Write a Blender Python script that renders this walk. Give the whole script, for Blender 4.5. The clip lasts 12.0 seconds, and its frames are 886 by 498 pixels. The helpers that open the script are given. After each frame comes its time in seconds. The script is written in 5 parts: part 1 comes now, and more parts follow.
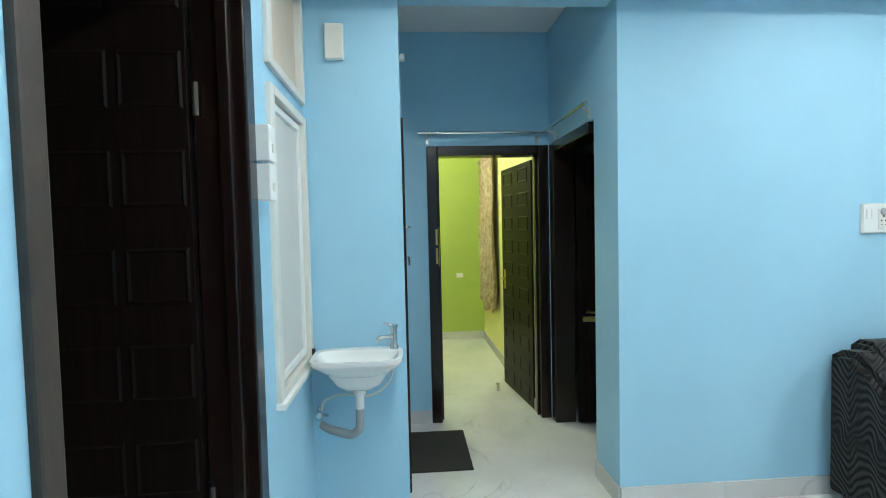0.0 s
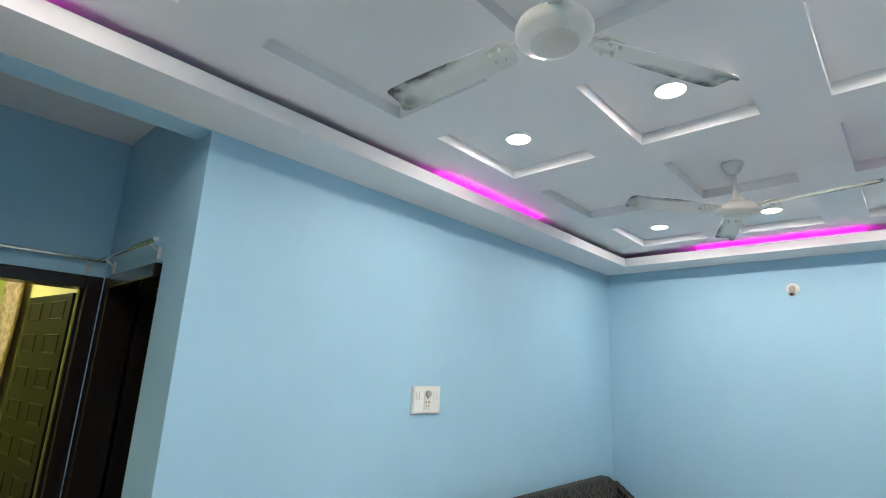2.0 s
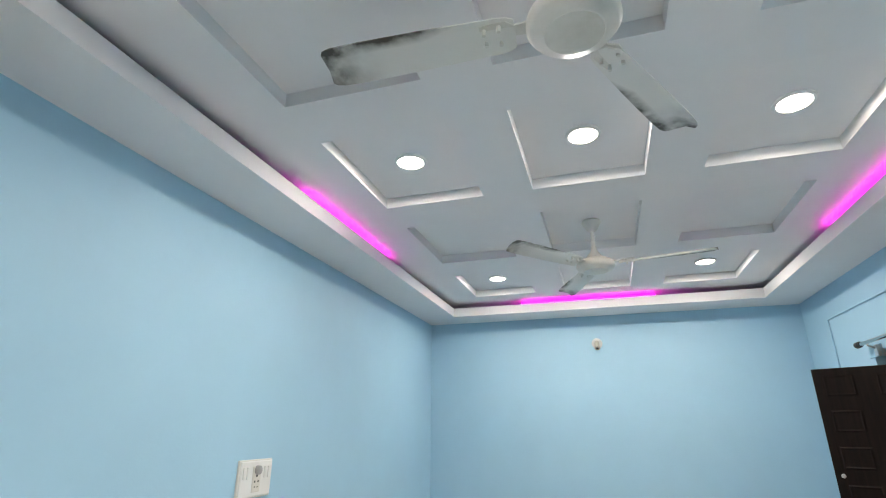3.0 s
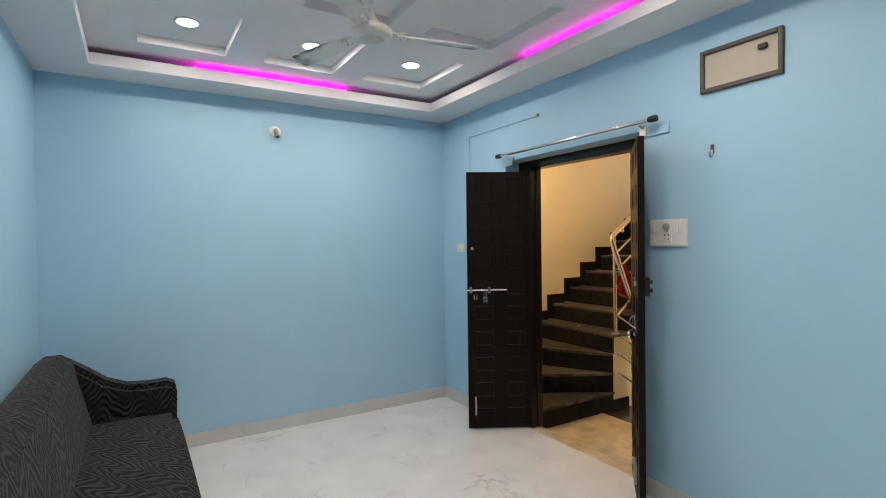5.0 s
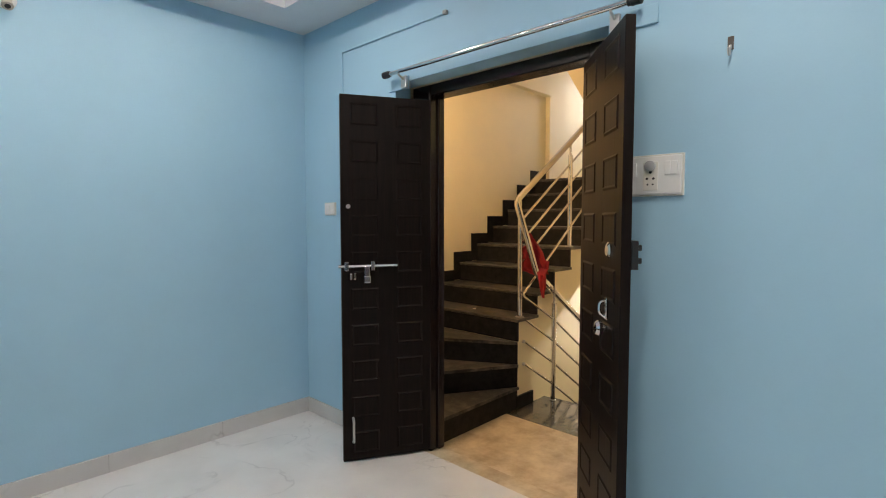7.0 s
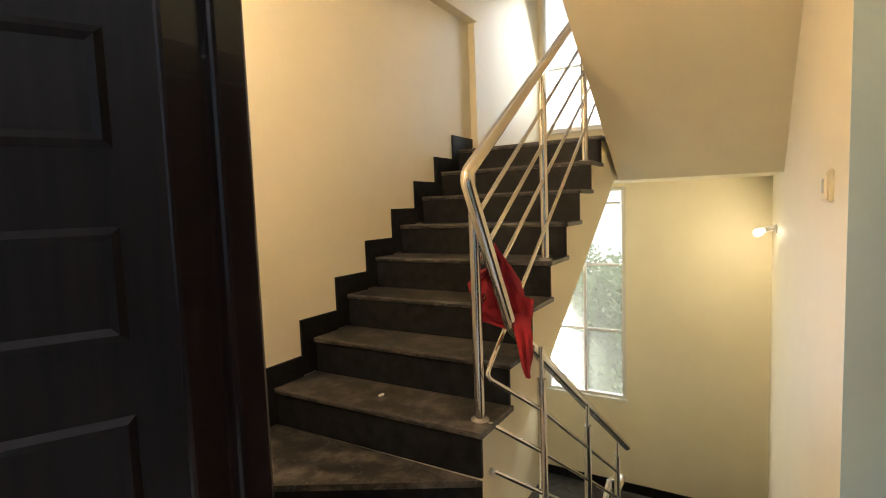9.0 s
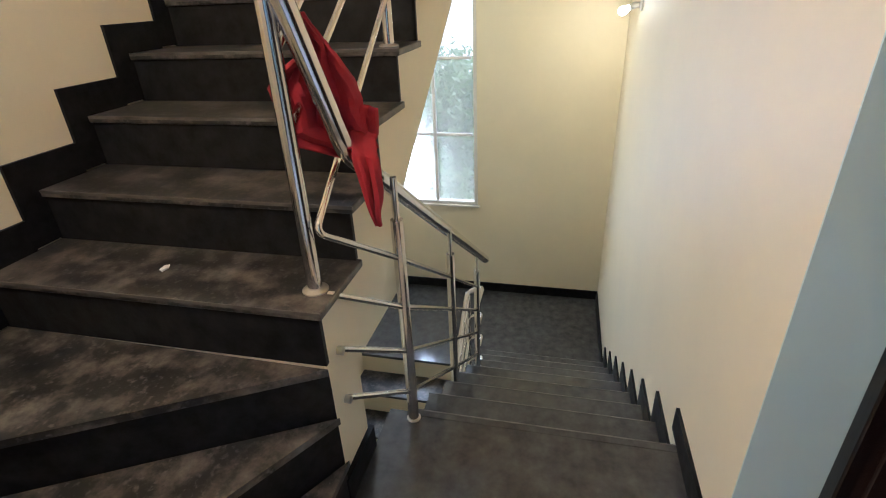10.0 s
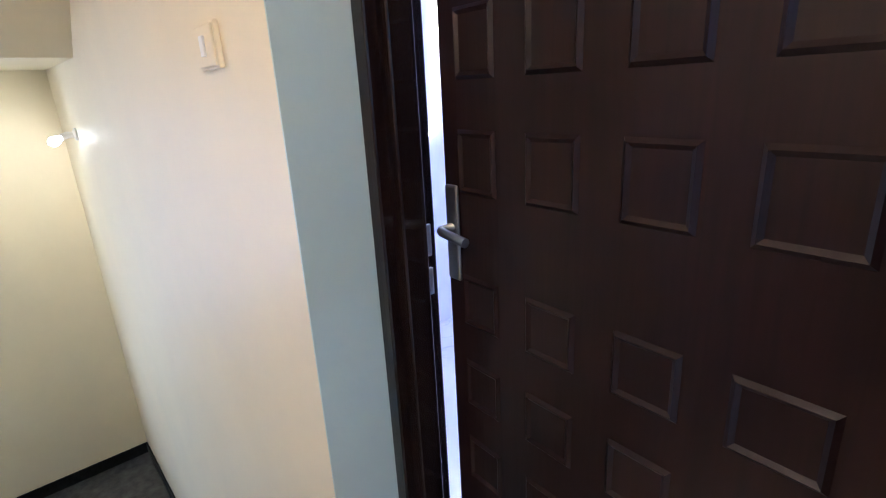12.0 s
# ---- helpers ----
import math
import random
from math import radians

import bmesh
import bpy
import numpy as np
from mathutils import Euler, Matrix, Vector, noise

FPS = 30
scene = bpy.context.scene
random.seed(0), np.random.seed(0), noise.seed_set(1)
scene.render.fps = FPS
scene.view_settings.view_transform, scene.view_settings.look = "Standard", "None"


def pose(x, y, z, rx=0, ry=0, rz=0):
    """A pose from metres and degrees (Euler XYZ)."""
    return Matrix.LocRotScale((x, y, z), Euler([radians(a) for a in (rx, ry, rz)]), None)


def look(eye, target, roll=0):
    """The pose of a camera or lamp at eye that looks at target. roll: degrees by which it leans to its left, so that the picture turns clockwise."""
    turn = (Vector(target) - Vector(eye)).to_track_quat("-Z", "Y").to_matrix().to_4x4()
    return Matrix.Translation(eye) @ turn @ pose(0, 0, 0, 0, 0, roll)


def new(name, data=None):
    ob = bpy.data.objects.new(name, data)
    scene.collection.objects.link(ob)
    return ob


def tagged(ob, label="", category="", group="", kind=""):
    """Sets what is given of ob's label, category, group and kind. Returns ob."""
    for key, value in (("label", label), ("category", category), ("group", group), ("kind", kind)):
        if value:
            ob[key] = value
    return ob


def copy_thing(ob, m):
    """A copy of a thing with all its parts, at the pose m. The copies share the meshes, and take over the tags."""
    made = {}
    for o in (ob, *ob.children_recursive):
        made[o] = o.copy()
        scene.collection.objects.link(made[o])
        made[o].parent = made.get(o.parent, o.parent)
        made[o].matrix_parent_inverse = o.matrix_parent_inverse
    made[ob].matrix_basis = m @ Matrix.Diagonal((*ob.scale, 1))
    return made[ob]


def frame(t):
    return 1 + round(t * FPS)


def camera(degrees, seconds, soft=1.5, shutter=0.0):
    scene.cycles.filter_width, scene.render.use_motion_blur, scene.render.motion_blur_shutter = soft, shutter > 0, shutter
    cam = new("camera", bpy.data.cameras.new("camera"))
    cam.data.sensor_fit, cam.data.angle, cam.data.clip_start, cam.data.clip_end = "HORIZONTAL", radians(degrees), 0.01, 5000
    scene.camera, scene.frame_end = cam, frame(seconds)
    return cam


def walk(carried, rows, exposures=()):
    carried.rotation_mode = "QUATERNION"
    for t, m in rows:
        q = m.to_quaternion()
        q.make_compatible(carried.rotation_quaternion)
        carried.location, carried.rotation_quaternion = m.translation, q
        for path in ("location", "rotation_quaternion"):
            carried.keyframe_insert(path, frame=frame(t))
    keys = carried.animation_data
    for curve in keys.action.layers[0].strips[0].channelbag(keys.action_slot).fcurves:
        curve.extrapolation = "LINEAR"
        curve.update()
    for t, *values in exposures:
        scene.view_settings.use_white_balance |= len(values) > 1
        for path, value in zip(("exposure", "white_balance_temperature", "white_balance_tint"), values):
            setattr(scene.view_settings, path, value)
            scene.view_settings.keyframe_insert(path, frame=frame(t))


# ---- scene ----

# ---- camera and walk ----
cam = camera(82.5, 12.0, soft=1.1)
PATH = [
    (0, (2.544, -5.05, 1.498), (0.551, -4.91, 1.41), -1.3),
    (0.5, (2.636, -5.007, 1.553), (0.729, -4.406, 1.516), -0.3),
    (1, (2.568, -4.918, 1.57), (0.8, -3.99, 1.682), 0.7),
    (1.5, (2.392, -4.87, 1.619), (0.825, -3.662, 1.906), 1.7),
    (2, (2.191, -4.756, 1.669), (0.86, -3.338, 2.133), 2.7),
    (2.5, (1.889, -4.725, 1.695), (0.9, -3.104, 2.321), 1.9),
    (2.7, (1.773, -4.708, 1.701), (0.947, -3.018, 2.381), 1.4),
    (4.3, (0.779, -4.265, 1.605), (1.407, -2.389, 1.897), -1.9),
    (4.5, (0.747, -4.235, 1.571), (1.502, -2.393, 1.767), -1.7),
    (5, (0.548, -4.199, 1.513), (1.589, -2.491, 1.483), -0.7),
    (5.5, (0.393, -4.187, 1.433), (1.591, -2.596, 1.247), 0.4),
    (6, (0.543, -3.93, 1.369), (1.828, -2.412, 1.157), 0.4),
    (6.5, (0.85, -3.57, 1.359), (2.212, -2.113, 1.204), 0.2),
    (7, (1.173, -3.178, 1.379), (2.624, -1.806, 1.263), 0.0),
    (7.2, (1.298, -3.017, 1.392), (2.802, -1.704, 1.273), -0.2),
    (8.8, (2.754, -1.802, 1.451), (4.433, -0.718, 1.366), -1.9),
    (9, (2.929, -1.65, 1.413), (4.641, -0.629, 1.251), -2.1),
    (9.5, (3.277, -1.448, 1.353), (5.041, -0.668, 0.823), -2.8),
    (10, (3.581, -1.397, 1.295), (5.311, -0.967, 0.387), -2.5),
    (10.5, (3.691, -1.351, 1.244), (5.391, -1.392, 0.192), -2.8),
    (11, (3.628, -1.327, 1.24), (5.267, -1.954, 0.28), -2.3),
    (11.5, (3.629, -1.411, 1.276), (5.146, -2.467, 0.513), -2.9),
    (12, (3.613, -1.45, 1.319), (5.06, -2.69, 0.714), -3.1),
]
EXPOSURES = [(0, 0.44, 6200, 1), (0.6, 0.36, 6650, 5), (1.5, 0.12, 6800, 10), (2.5, 0.15, 7300, 13), (4.5, -0.12, 7450, 16), (7.2, -0.18, 7400, 16), (8.8, 0.0, 6400, 11), (9.5, -0.08, 5350, 8), (10.2, 0.12, 4800, 15), (12, 0.18, 4580, 16)]
walk(cam, [(t, look(eye, target, roll)) for t, eye, target, roll in PATH], EXPOSURES)

# ---- world, sun, lamps ----
world = bpy.data.worlds.new("sky")
scene.world = world
world.use_nodes = True
wn, wl = world.node_tree.nodes, world.node_tree.links
sky = wn.new("ShaderNodeTexSky")
sky.sky_type = "NISHITA"
sky.sun_disc = False
sky.sun_elevation, sky.sun_rotation = radians(42), radians(188)
wn["Background"].inputs[1].default_value = 0.15
wl.new(sky.outputs[0], wn["Background"].inputs[0])
sun = new("sun", bpy.data.lights.new("sun", "SUN"))
sun.data.energy, sun.data.angle, sun.data.color = 5.0, radians(12), (1, 0.95, 0.88)
sun.matrix_world = look((9, -20, 16), (12, 0, -2))


def lamp(kind, place, target, watts, colour, size=0.1, size_y=None):
    ob = new("lamp", bpy.data.lights.new("lamp", kind))
    ob.matrix_world = look(place, target)
    ob.data.energy, ob.data.color = watts, colour
    if kind == "AREA":
        ob.data.shape = "RECTANGLE" if size_y else "DISK"
        ob.data.size = size
        if size_y:
            ob.data.size_y = size_y
    else:
        ob.data.shadow_soft_size = size
    return ob


COLS = (0.835, 1.58, 2.325)          # middles of the ceiling coffers
LIT_ROWS = (-0.86, -2.79, -4.67)
COOL, WARM = (1.0, 0.97, 0.94), (1.0, 0.70, 0.42)
for cx in COLS:
    for cy in LIT_ROWS:
        lamp("AREA", (cx, cy, 2.814), (cx, cy, 0), 7.6, COOL, 0.1)
lamp("POINT", (3.56, -0.2, 2.65), (3.6, 0, 0), 94, WARM, 0.03)       # bulb over the landing
bulb = lamp("SPOT", (7.64, -1.69, 1.06), (8.2, -0.95, 0.62), 20, (1, 0.80, 0.48), 0.03)    # bulb on the stair wall, shining away from its holder
bulb.data.spot_size, bulb.data.spot_blend = radians(172), 0.55
lamp("POINT", (-2.6, -5.2, 2.6), (0, 0, 0), 50, (1, 0.93, 0.75), 0.1)     # green bedroom
lamp("AREA", (4.2, -3.6, 2.6), (4.2, -3.6, 0), 48, (0.86, 0.82, 1.0), 0.8)  # neighbour's room

lamp("AREA", (8.5, 0.19, 0.42), (5, 0.1, -0.6), 42, (0.96, 0.98, 1.0), 0.15, 2.2)    # daylight in the lower stair window
lamp("AREA", (8.5, -0.15, 2.95), (5, -0.4, 1.0), 26, (0.97, 0.98, 1.0), 0.8, 1.4)    # daylight in the upper stair window


# ---- materials ----
def material(name, colour, rough=0.5, metal=0.0, vary=0.0, scale=8.0, bump=0.0, bump_scale=60.0, second=None, coat=0.0, spec=None):
    m = bpy.data.materials.new(name)
    m.use_nodes = True
    n, l = m.node_tree.nodes, m.node_tree.links
    b = n["Principled BSDF"]
    b.inputs["Base Color"].default_value = (*colour, 1)
    b.inputs["Roughness"].default_value, b.inputs["Metallic"].default_value = rough, metal
    b.inputs["Coat Weight"].default_value = coat
    if spec is not None:
        b.inputs["Specular IOR Level"].default_value = spec
    tc = n.new("ShaderNodeTexCoord")
    if vary or second:
        tex = n.new("ShaderNodeTexNoise")
        tex.inputs["Scale"].default_value, tex.inputs["Detail"].default_value, tex.inputs["Roughness"].default_value = scale, 8, 0.62
        l.new(tc.outputs["Object"], tex.inputs["Vector"])
        ramp = n.new("ShaderNodeValToRGB")
        ramp.color_ramp.elements[0].position, ramp.color_ramp.elements[1].position = 0.32, 0.68
        other = second or tuple(c * (1 - vary) for c in colour)
        ramp.color_ramp.elements[0].color, ramp.color_ramp.elements[1].color = (*other, 1), (*colour, 1)
        l.new(tex.outputs[0], ramp.inputs[0])
        l.new(ramp.outputs[0], b.inputs["Base Color"])
        rr = n.new("ShaderNodeMapRange")
        rr.inputs[3].default_value, rr.inputs[4].default_value = rough * 0.85, min(1, rough * 1.2)
        l.new(tex.outputs[0], rr.inputs[0])
        l.new(rr.outputs[0], b.inputs["Roughness"])
    if bump:
        tb = n.new("ShaderNodeTexNoise")
        tb.inputs["Scale"].default_value, tb.inputs["Detail"].default_value = bump_scale, 5
        l.new(tc.outputs["Object"], tb.inputs["Vector"])
        bp = n.new("ShaderNodeBump")
        bp.inputs["Strength"].default_value, bp.inputs["Distance"].default_value = bump, 0.01
        l.new(tb.outputs[0], bp.inputs["Height"])
        l.new(bp.outputs[0], b.inputs["Normal"])
    return m


def glowing(name, colour, strength):
    m = material(name, colour, 0.4)
    b = m.node_tree.nodes["Principled BSDF"]
    b.inputs["Emission Color"].default_value, b.inputs["Emission Strength"].default_value = (*colour, 1), strength
    return m


def wood_material(name, dark, light, rough=0.35, stretch=(18, 18, 1.2), coat=0.15):
    m = material(name, dark, rough, coat=coat)
    n, l = m.node_tree.nodes, m.node_tree.links
    b = n["Principled BSDF"]
    tc, mp = n.new("ShaderNodeTexCoord"), n.new("ShaderNodeMapping")
    mp.inputs["Scale"].default_value = stretch
    l.new(tc.outputs["Object"], mp.inputs[0])
    tex = n.new("ShaderNodeTexNoise")
    tex.inputs["Scale"].default_value, tex.inputs["Detail"].default_value, tex.inputs["Distortion"].default_value = 3.0, 9, 0.8
    l.new(mp.outputs[0], tex.inputs["Vector"])
    ramp = n.new("ShaderNodeValToRGB")
    ramp.color_ramp.elements[0].position, ramp.color_ramp.elements[1].position = 0.3, 0.75
    ramp.color_ramp.elements[0].color, ramp.color_ramp.elements[1].color = (*dark, 1), (*light, 1)
    l.new(tex.outputs[0], ramp.inputs[0])
    l.new(ramp.outputs[0], b.inputs["Base Color"])
    bp = n.new("ShaderNodeBump")
    bp.inputs["Strength"].default_value, bp.inputs["Distance"].default_value = 0.12, 0.004
    l.new(tex.outputs[0], bp.inputs["Height"])
    l.new(bp.outputs[0], b.inputs["Normal"])
    return m


def marble_material(name, base, vein, rough, vein_scale=1.1, width=0.035):
    """Polished stone with thin, broken veins that branch at two scales."""
    m = material(name, base, rough)
    n, l = m.node_tree.nodes, m.node_tree.links
    b = n["Principled BSDF"]
    tc = n.new("ShaderNodeTexCoord")
    warp = n.new("ShaderNodeTexNoise")
    warp.inputs["Scale"].default_value, warp.inputs["Detail"].default_value, warp.inputs["Distortion"].default_value = vein_scale, 9, 1.6
    l.new(tc.outputs["Object"], warp.inputs["Vector"])
    dist = n.new("ShaderNodeMath")
    dist.operation = "SUBTRACT"
    dist.inputs[1].default_value = 0.5
    l.new(warp.outputs[0], dist.inputs[0])
    ab = n.new("ShaderNodeMath")
    ab.operation = "ABSOLUTE"
    l.new(dist.outputs[0], ab.inputs[0])
    line = n.new("ShaderNodeMapRange")
    line.inputs[1].default_value, line.inputs[2].default_value, line.inputs[3].default_value, line.inputs[4].default_value = 0, width, 1, 0
    l.new(ab.outputs[0], line.inputs[0])
    patch = n.new("ShaderNodeTexNoise")
    patch.inputs["Scale"].default_value, patch.inputs["Detail"].default_value = 2.3, 4
    l.new(tc.outputs["Object"], patch.inputs["Vector"])
    cut = n.new("ShaderNodeMapRange")
    cut.inputs[1].default_value, cut.inputs[2].default_value = 0.5, 0.72
    l.new(patch.outputs[0], cut.inputs[0])
    both = n.new("ShaderNodeMath")
    both.operation = "MULTIPLY"
    l.new(line.outputs[0], both.inputs[0])
    l.new(cut.outputs[0], both.inputs[1])
    mix = n.new("ShaderNodeMix")
    mix.data_type = "RGBA"
    mix.inputs[6].default_value, mix.inputs[7].default_value = (*base, 1), (*vein, 1)
    l.new(both.outputs[0], mix.inputs[0])
    cloud = n.new("ShaderNodeTexNoise")
    cloud.inputs["Scale"].default_value, cloud.inputs["Detail"].default_value = 3.5, 6
    l.new(tc.outputs["Object"], cloud.inputs["Vector"])
    cm = n.new("ShaderNodeMapRange")
    cm.inputs[1].default_value, cm.inputs[2].default_value, cm.inputs[3].default_value, cm.inputs[4].default_value = 0.3, 0.7, 0.88, 1.0
    l.new(cloud.outputs[0], cm.inputs[0])
    mul = n.new("ShaderNodeMix")
    mul.data_type, mul.blend_type = "RGBA", "MULTIPLY"
    mul.inputs[0].default_value = 1.0
    l.new(mix.outputs[2], mul.inputs[6])
    l.new(cm.outputs[0], mul.inputs[7])
    l.new(mul.outputs[2], b.inputs["Base Color"])
    return m


BLUE = material("blue_paint", (0.36, 0.61, 0.77), 0.55, vary=0.05, scale=2.0, bump=0.05, bump_scale=90)
CREAM = material("cream_paint", (0.80, 0.72, 0.52), 0.5, vary=0.06, scale=2.2, bump=0.06, bump_scale=70)
TEAL = material("pale_teal_paint", (0.58, 0.69, 0.64), 0.5, vary=0.05, scale=3, bump=0.05, bump_scale=70)
WHITE = material("ceiling_white", (0.80, 0.79, 0.80), 0.7, vary=0.04, scale=3)
GREEN = material("lime_green_paint", (0.42, 0.53, 0.10), 0.6, vary=0.05, scale=3)
YELLOW = material("pale_yellow_paint", (0.78, 0.72, 0.30), 0.6, vary=0.05, scale=3)
MARBLE = marble_material("white_marble", (0.80, 0.79, 0.77), (0.52, 0.51, 0.51), 0.06, 1.5, 0.02)
SKIRT = marble_material("skirting_marble", (0.66, 0.65, 0.64), (0.42, 0.41, 0.41), 0.2, 2.0)
BEIGE = material("worn_beige_marble", (0.62, 0.54, 0.40), 0.3, second=(0.33, 0.255, 0.16), scale=5.5, bump=0.05, bump_scale=40)
GRANITE = material("dusty_black_granite", (0.16, 0.138, 0.116), 0.36, second=(0.012, 0.012, 0.012), scale=10, bump=0.04, bump_scale=120)
gn, gl = GRANITE.node_tree.nodes, GRANITE.node_tree.links
g_ramp = gn["Color Ramp"]
g_ramp.color_ramp.elements[0].position, g_ramp.color_ramp.elements[1].position = 0.46, 0.74
g_sp, g_sm, g_mx = gn.new("ShaderNodeTexNoise"), gn.new("ShaderNodeMapRange"), gn.new("ShaderNodeMix")
g_sp.inputs["Scale"].default_value, g_sp.inputs["Detail"].default_value = 55, 4
g_sm.inputs[1].default_value, g_sm.inputs[2].default_value, g_sm.inputs[4].default_value = 0.58, 0.74, 0.7
g_mx.data_type = "RGBA"
g_mx.inputs[7].default_value = (0.13, 0.12, 0.11, 1)
gl.new(gn["Texture Coordinate"].outputs["Object"], g_sp.inputs["Vector"])
gl.new(g_sp.outputs[0], g_sm.inputs[0])
gl.new(g_sm.outputs[0], g_mx.inputs[0])
gl.new(g_ramp.outputs[0], g_mx.inputs[6])
gl.new(g_mx.outputs[2], gn["Principled BSDF"].inputs["Base Color"])
POLISHED = material("swept_black_granite", (0.074, 0.074, 0.071), 0.12, second=(0.036, 0.036, 0.035), scale=13, bump=0.03, bump_scale=120)
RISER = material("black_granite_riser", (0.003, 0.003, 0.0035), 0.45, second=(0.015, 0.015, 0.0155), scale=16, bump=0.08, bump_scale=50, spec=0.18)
WOOD = wood_material("dark_brown_door_veneer", (0.006, 0.004, 0.0035), (0.014, 0.008, 0.0065), 0.42, coat=0.0)
WOOD.node_tree.nodes["Principled BSDF"].inputs["Specular IOR Level"].default_value = 0.13
WOOD_RED = wood_material("dark_reddish_door_veneer", (0.008, 0.0030, 0.0030), (0.017, 0.0061, 0.0058), 0.38, coat=0.0)
WOOD_RED.node_tree.nodes["Principled BSDF"].inputs["Specular IOR Level"].default_value = 0.3
FRAME = wood_material("dark_brown_frame_polish", (0.006, 0.004, 0.0035), (0.020, 0.009, 0.007), 0.25, coat=0.2)
FRAME.node_tree.nodes["Principled BSDF"].inputs["Specular IOR Level"].default_value = 0.3
PLASTIC = material("white_plastic", (0.80, 0.80, 0.78), 0.35, vary=0.03)
PLASTIC2 = material("off_white_plastic", (0.72, 0.70, 0.64), 0.4, vary=0.04)
GREY = material("grey_plastic", (0.35, 0.35, 0.35), 0.45, vary=0.05)
CHROME = material("polished_steel", (0.72, 0.70, 0.68), 0.14, 1.0, vary=0.05, scale=20)
STEEL = material("brushed_steel", (0.60, 0.59, 0.57), 0.3, 1.0, vary=0.1, scale=30)
BRASS = material("aged_brass", (0.60, 0.38, 0.14), 0.3, 1.0, vary=0.15, scale=20)
BLACK = material("black_plastic", (0.015, 0.015, 0.016), 0.4, vary=0.1)
CERAMIC = material("white_ceramic", (0.82, 0.82, 0.80), 0.08, coat=0.5)
DUSTY = material("dust_streaked_enamel", (0.74, 0.73, 0.70), 0.4)
dn, dl = DUSTY.node_tree.nodes, DUSTY.node_tree.links
d_at, d_no, d_mix, d_mul = dn.new("ShaderNodeAttribute"), dn.new("ShaderNodeTexNoise"), dn.new("ShaderNodeMix"), dn.new("ShaderNodeMath")
d_at.attribute_name, d_mix.data_type, d_mul.operation = "wear", "RGBA", "MULTIPLY"
d_no.inputs["Scale"].default_value, d_no.inputs["Detail"].default_value = 18, 8
d_mul.use_clamp = True
d_map = dn.new("ShaderNodeMapRange")
d_map.inputs[1].default_value, d_map.inputs[2].default_value, d_map.inputs[3].default_value, d_map.inputs[4].default_value = 0.3, 0.7, 0.2, 1.6
dl.new(dn["Texture Coordinate"].outputs["Object"], d_no.inputs["Vector"])
dl.new(d_no.outputs[0], d_map.inputs[0])
dl.new(d_map.outputs[0], d_mul.inputs[0])
dl.new(d_at.outputs["Fac"], d_mul.inputs[1])
dl.new(d_mul.outputs[0], d_mix.inputs[0])
d_mix.inputs[6].default_value, d_mix.inputs[7].default_value = (0.74, 0.73, 0.70, 1), (0.06, 0.055, 0.045, 1)
dl.new(d_mix.outputs[2], dn["Principled BSDF"].inputs["Base Color"])
FAN_WHITE = material("dusty_white_enamel", (0.74, 0.73, 0.70), 0.35, second=(0.55, 0.53, 0.48), scale=5)
LENS = glowing("downlight_glow", (1.0, 0.97, 0.92), 25)
PINK = glowing("magenta_led", (1.0, 0.01, 0.85), 4.0)
FAIRY = glowing("warm_string_glow", (1.0, 0.82, 0.5), 12)
BULB = glowing("warm_bulb_glow", (1.0, 0.85, 0.6), 30)
RED = material("red_cloth", (0.36, 0.012, 0.022), 0.85, vary=0.3, scale=14, bump=0.3, bump_scale=250)
MAT = material("grey_brown_doormat", (0.055, 0.053, 0.048), 0.95, vary=0.4, scale=60, bump=0.6, bump_scale=300)
# grey that stands for the missing light in the closed-off rooms
DARK = material("unlit_room_grey", (0.25, 0.25, 0.25), 0.8, vary=0.1)
EDGE = material("worn_granite_edge", (0.13, 0.122, 0.112), 0.45, vary=0.75, scale=9)
VENT_FRAME = material("grey_brown_metal", (0.10, 0.085, 0.075), 0.5, vary=0.2, scale=20)
# paler than FRAME: the reflection on the near jamb is put into the colour
JAMB = material("sheen_brown_jamb", (0.062, 0.046, 0.036), 0.5, second=(0.036, 0.027, 0.021), scale=12, bump=0.1, bump_scale=60)
LAVENDER = material("pale_lavender_paint", (0.78, 0.78, 0.86), 0.6, vary=0.03)


# ---- building helpers ----
def box(bm, x0, x1, y0, y1, z0, z1, bevel=0.0):
    vs = [bm.verts.new((x, y, z)) for x in (x0, x1) for y in (y0, y1) for z in (z0, z1)]
    quads = ((0, 1, 3, 2), (4, 6, 7, 5), (0, 4, 5, 1), (2, 3, 7, 6), (0, 2, 6, 4), (1, 5, 7, 3))
    fs = [bm.faces.new([vs[i] for i in q]) for q in quads]
    if bevel:
        edges = list({e for f in fs for e in f.edges})
        bmesh.ops.bevel(bm, geom=edges, offset=bevel, segments=2, profile=0.5, affect="EDGES")


def boxes(*rows, bevel=0.0):
    bm = bmesh.new()
    for r in rows:
        box(bm, *r, bevel=bevel)
    return bm


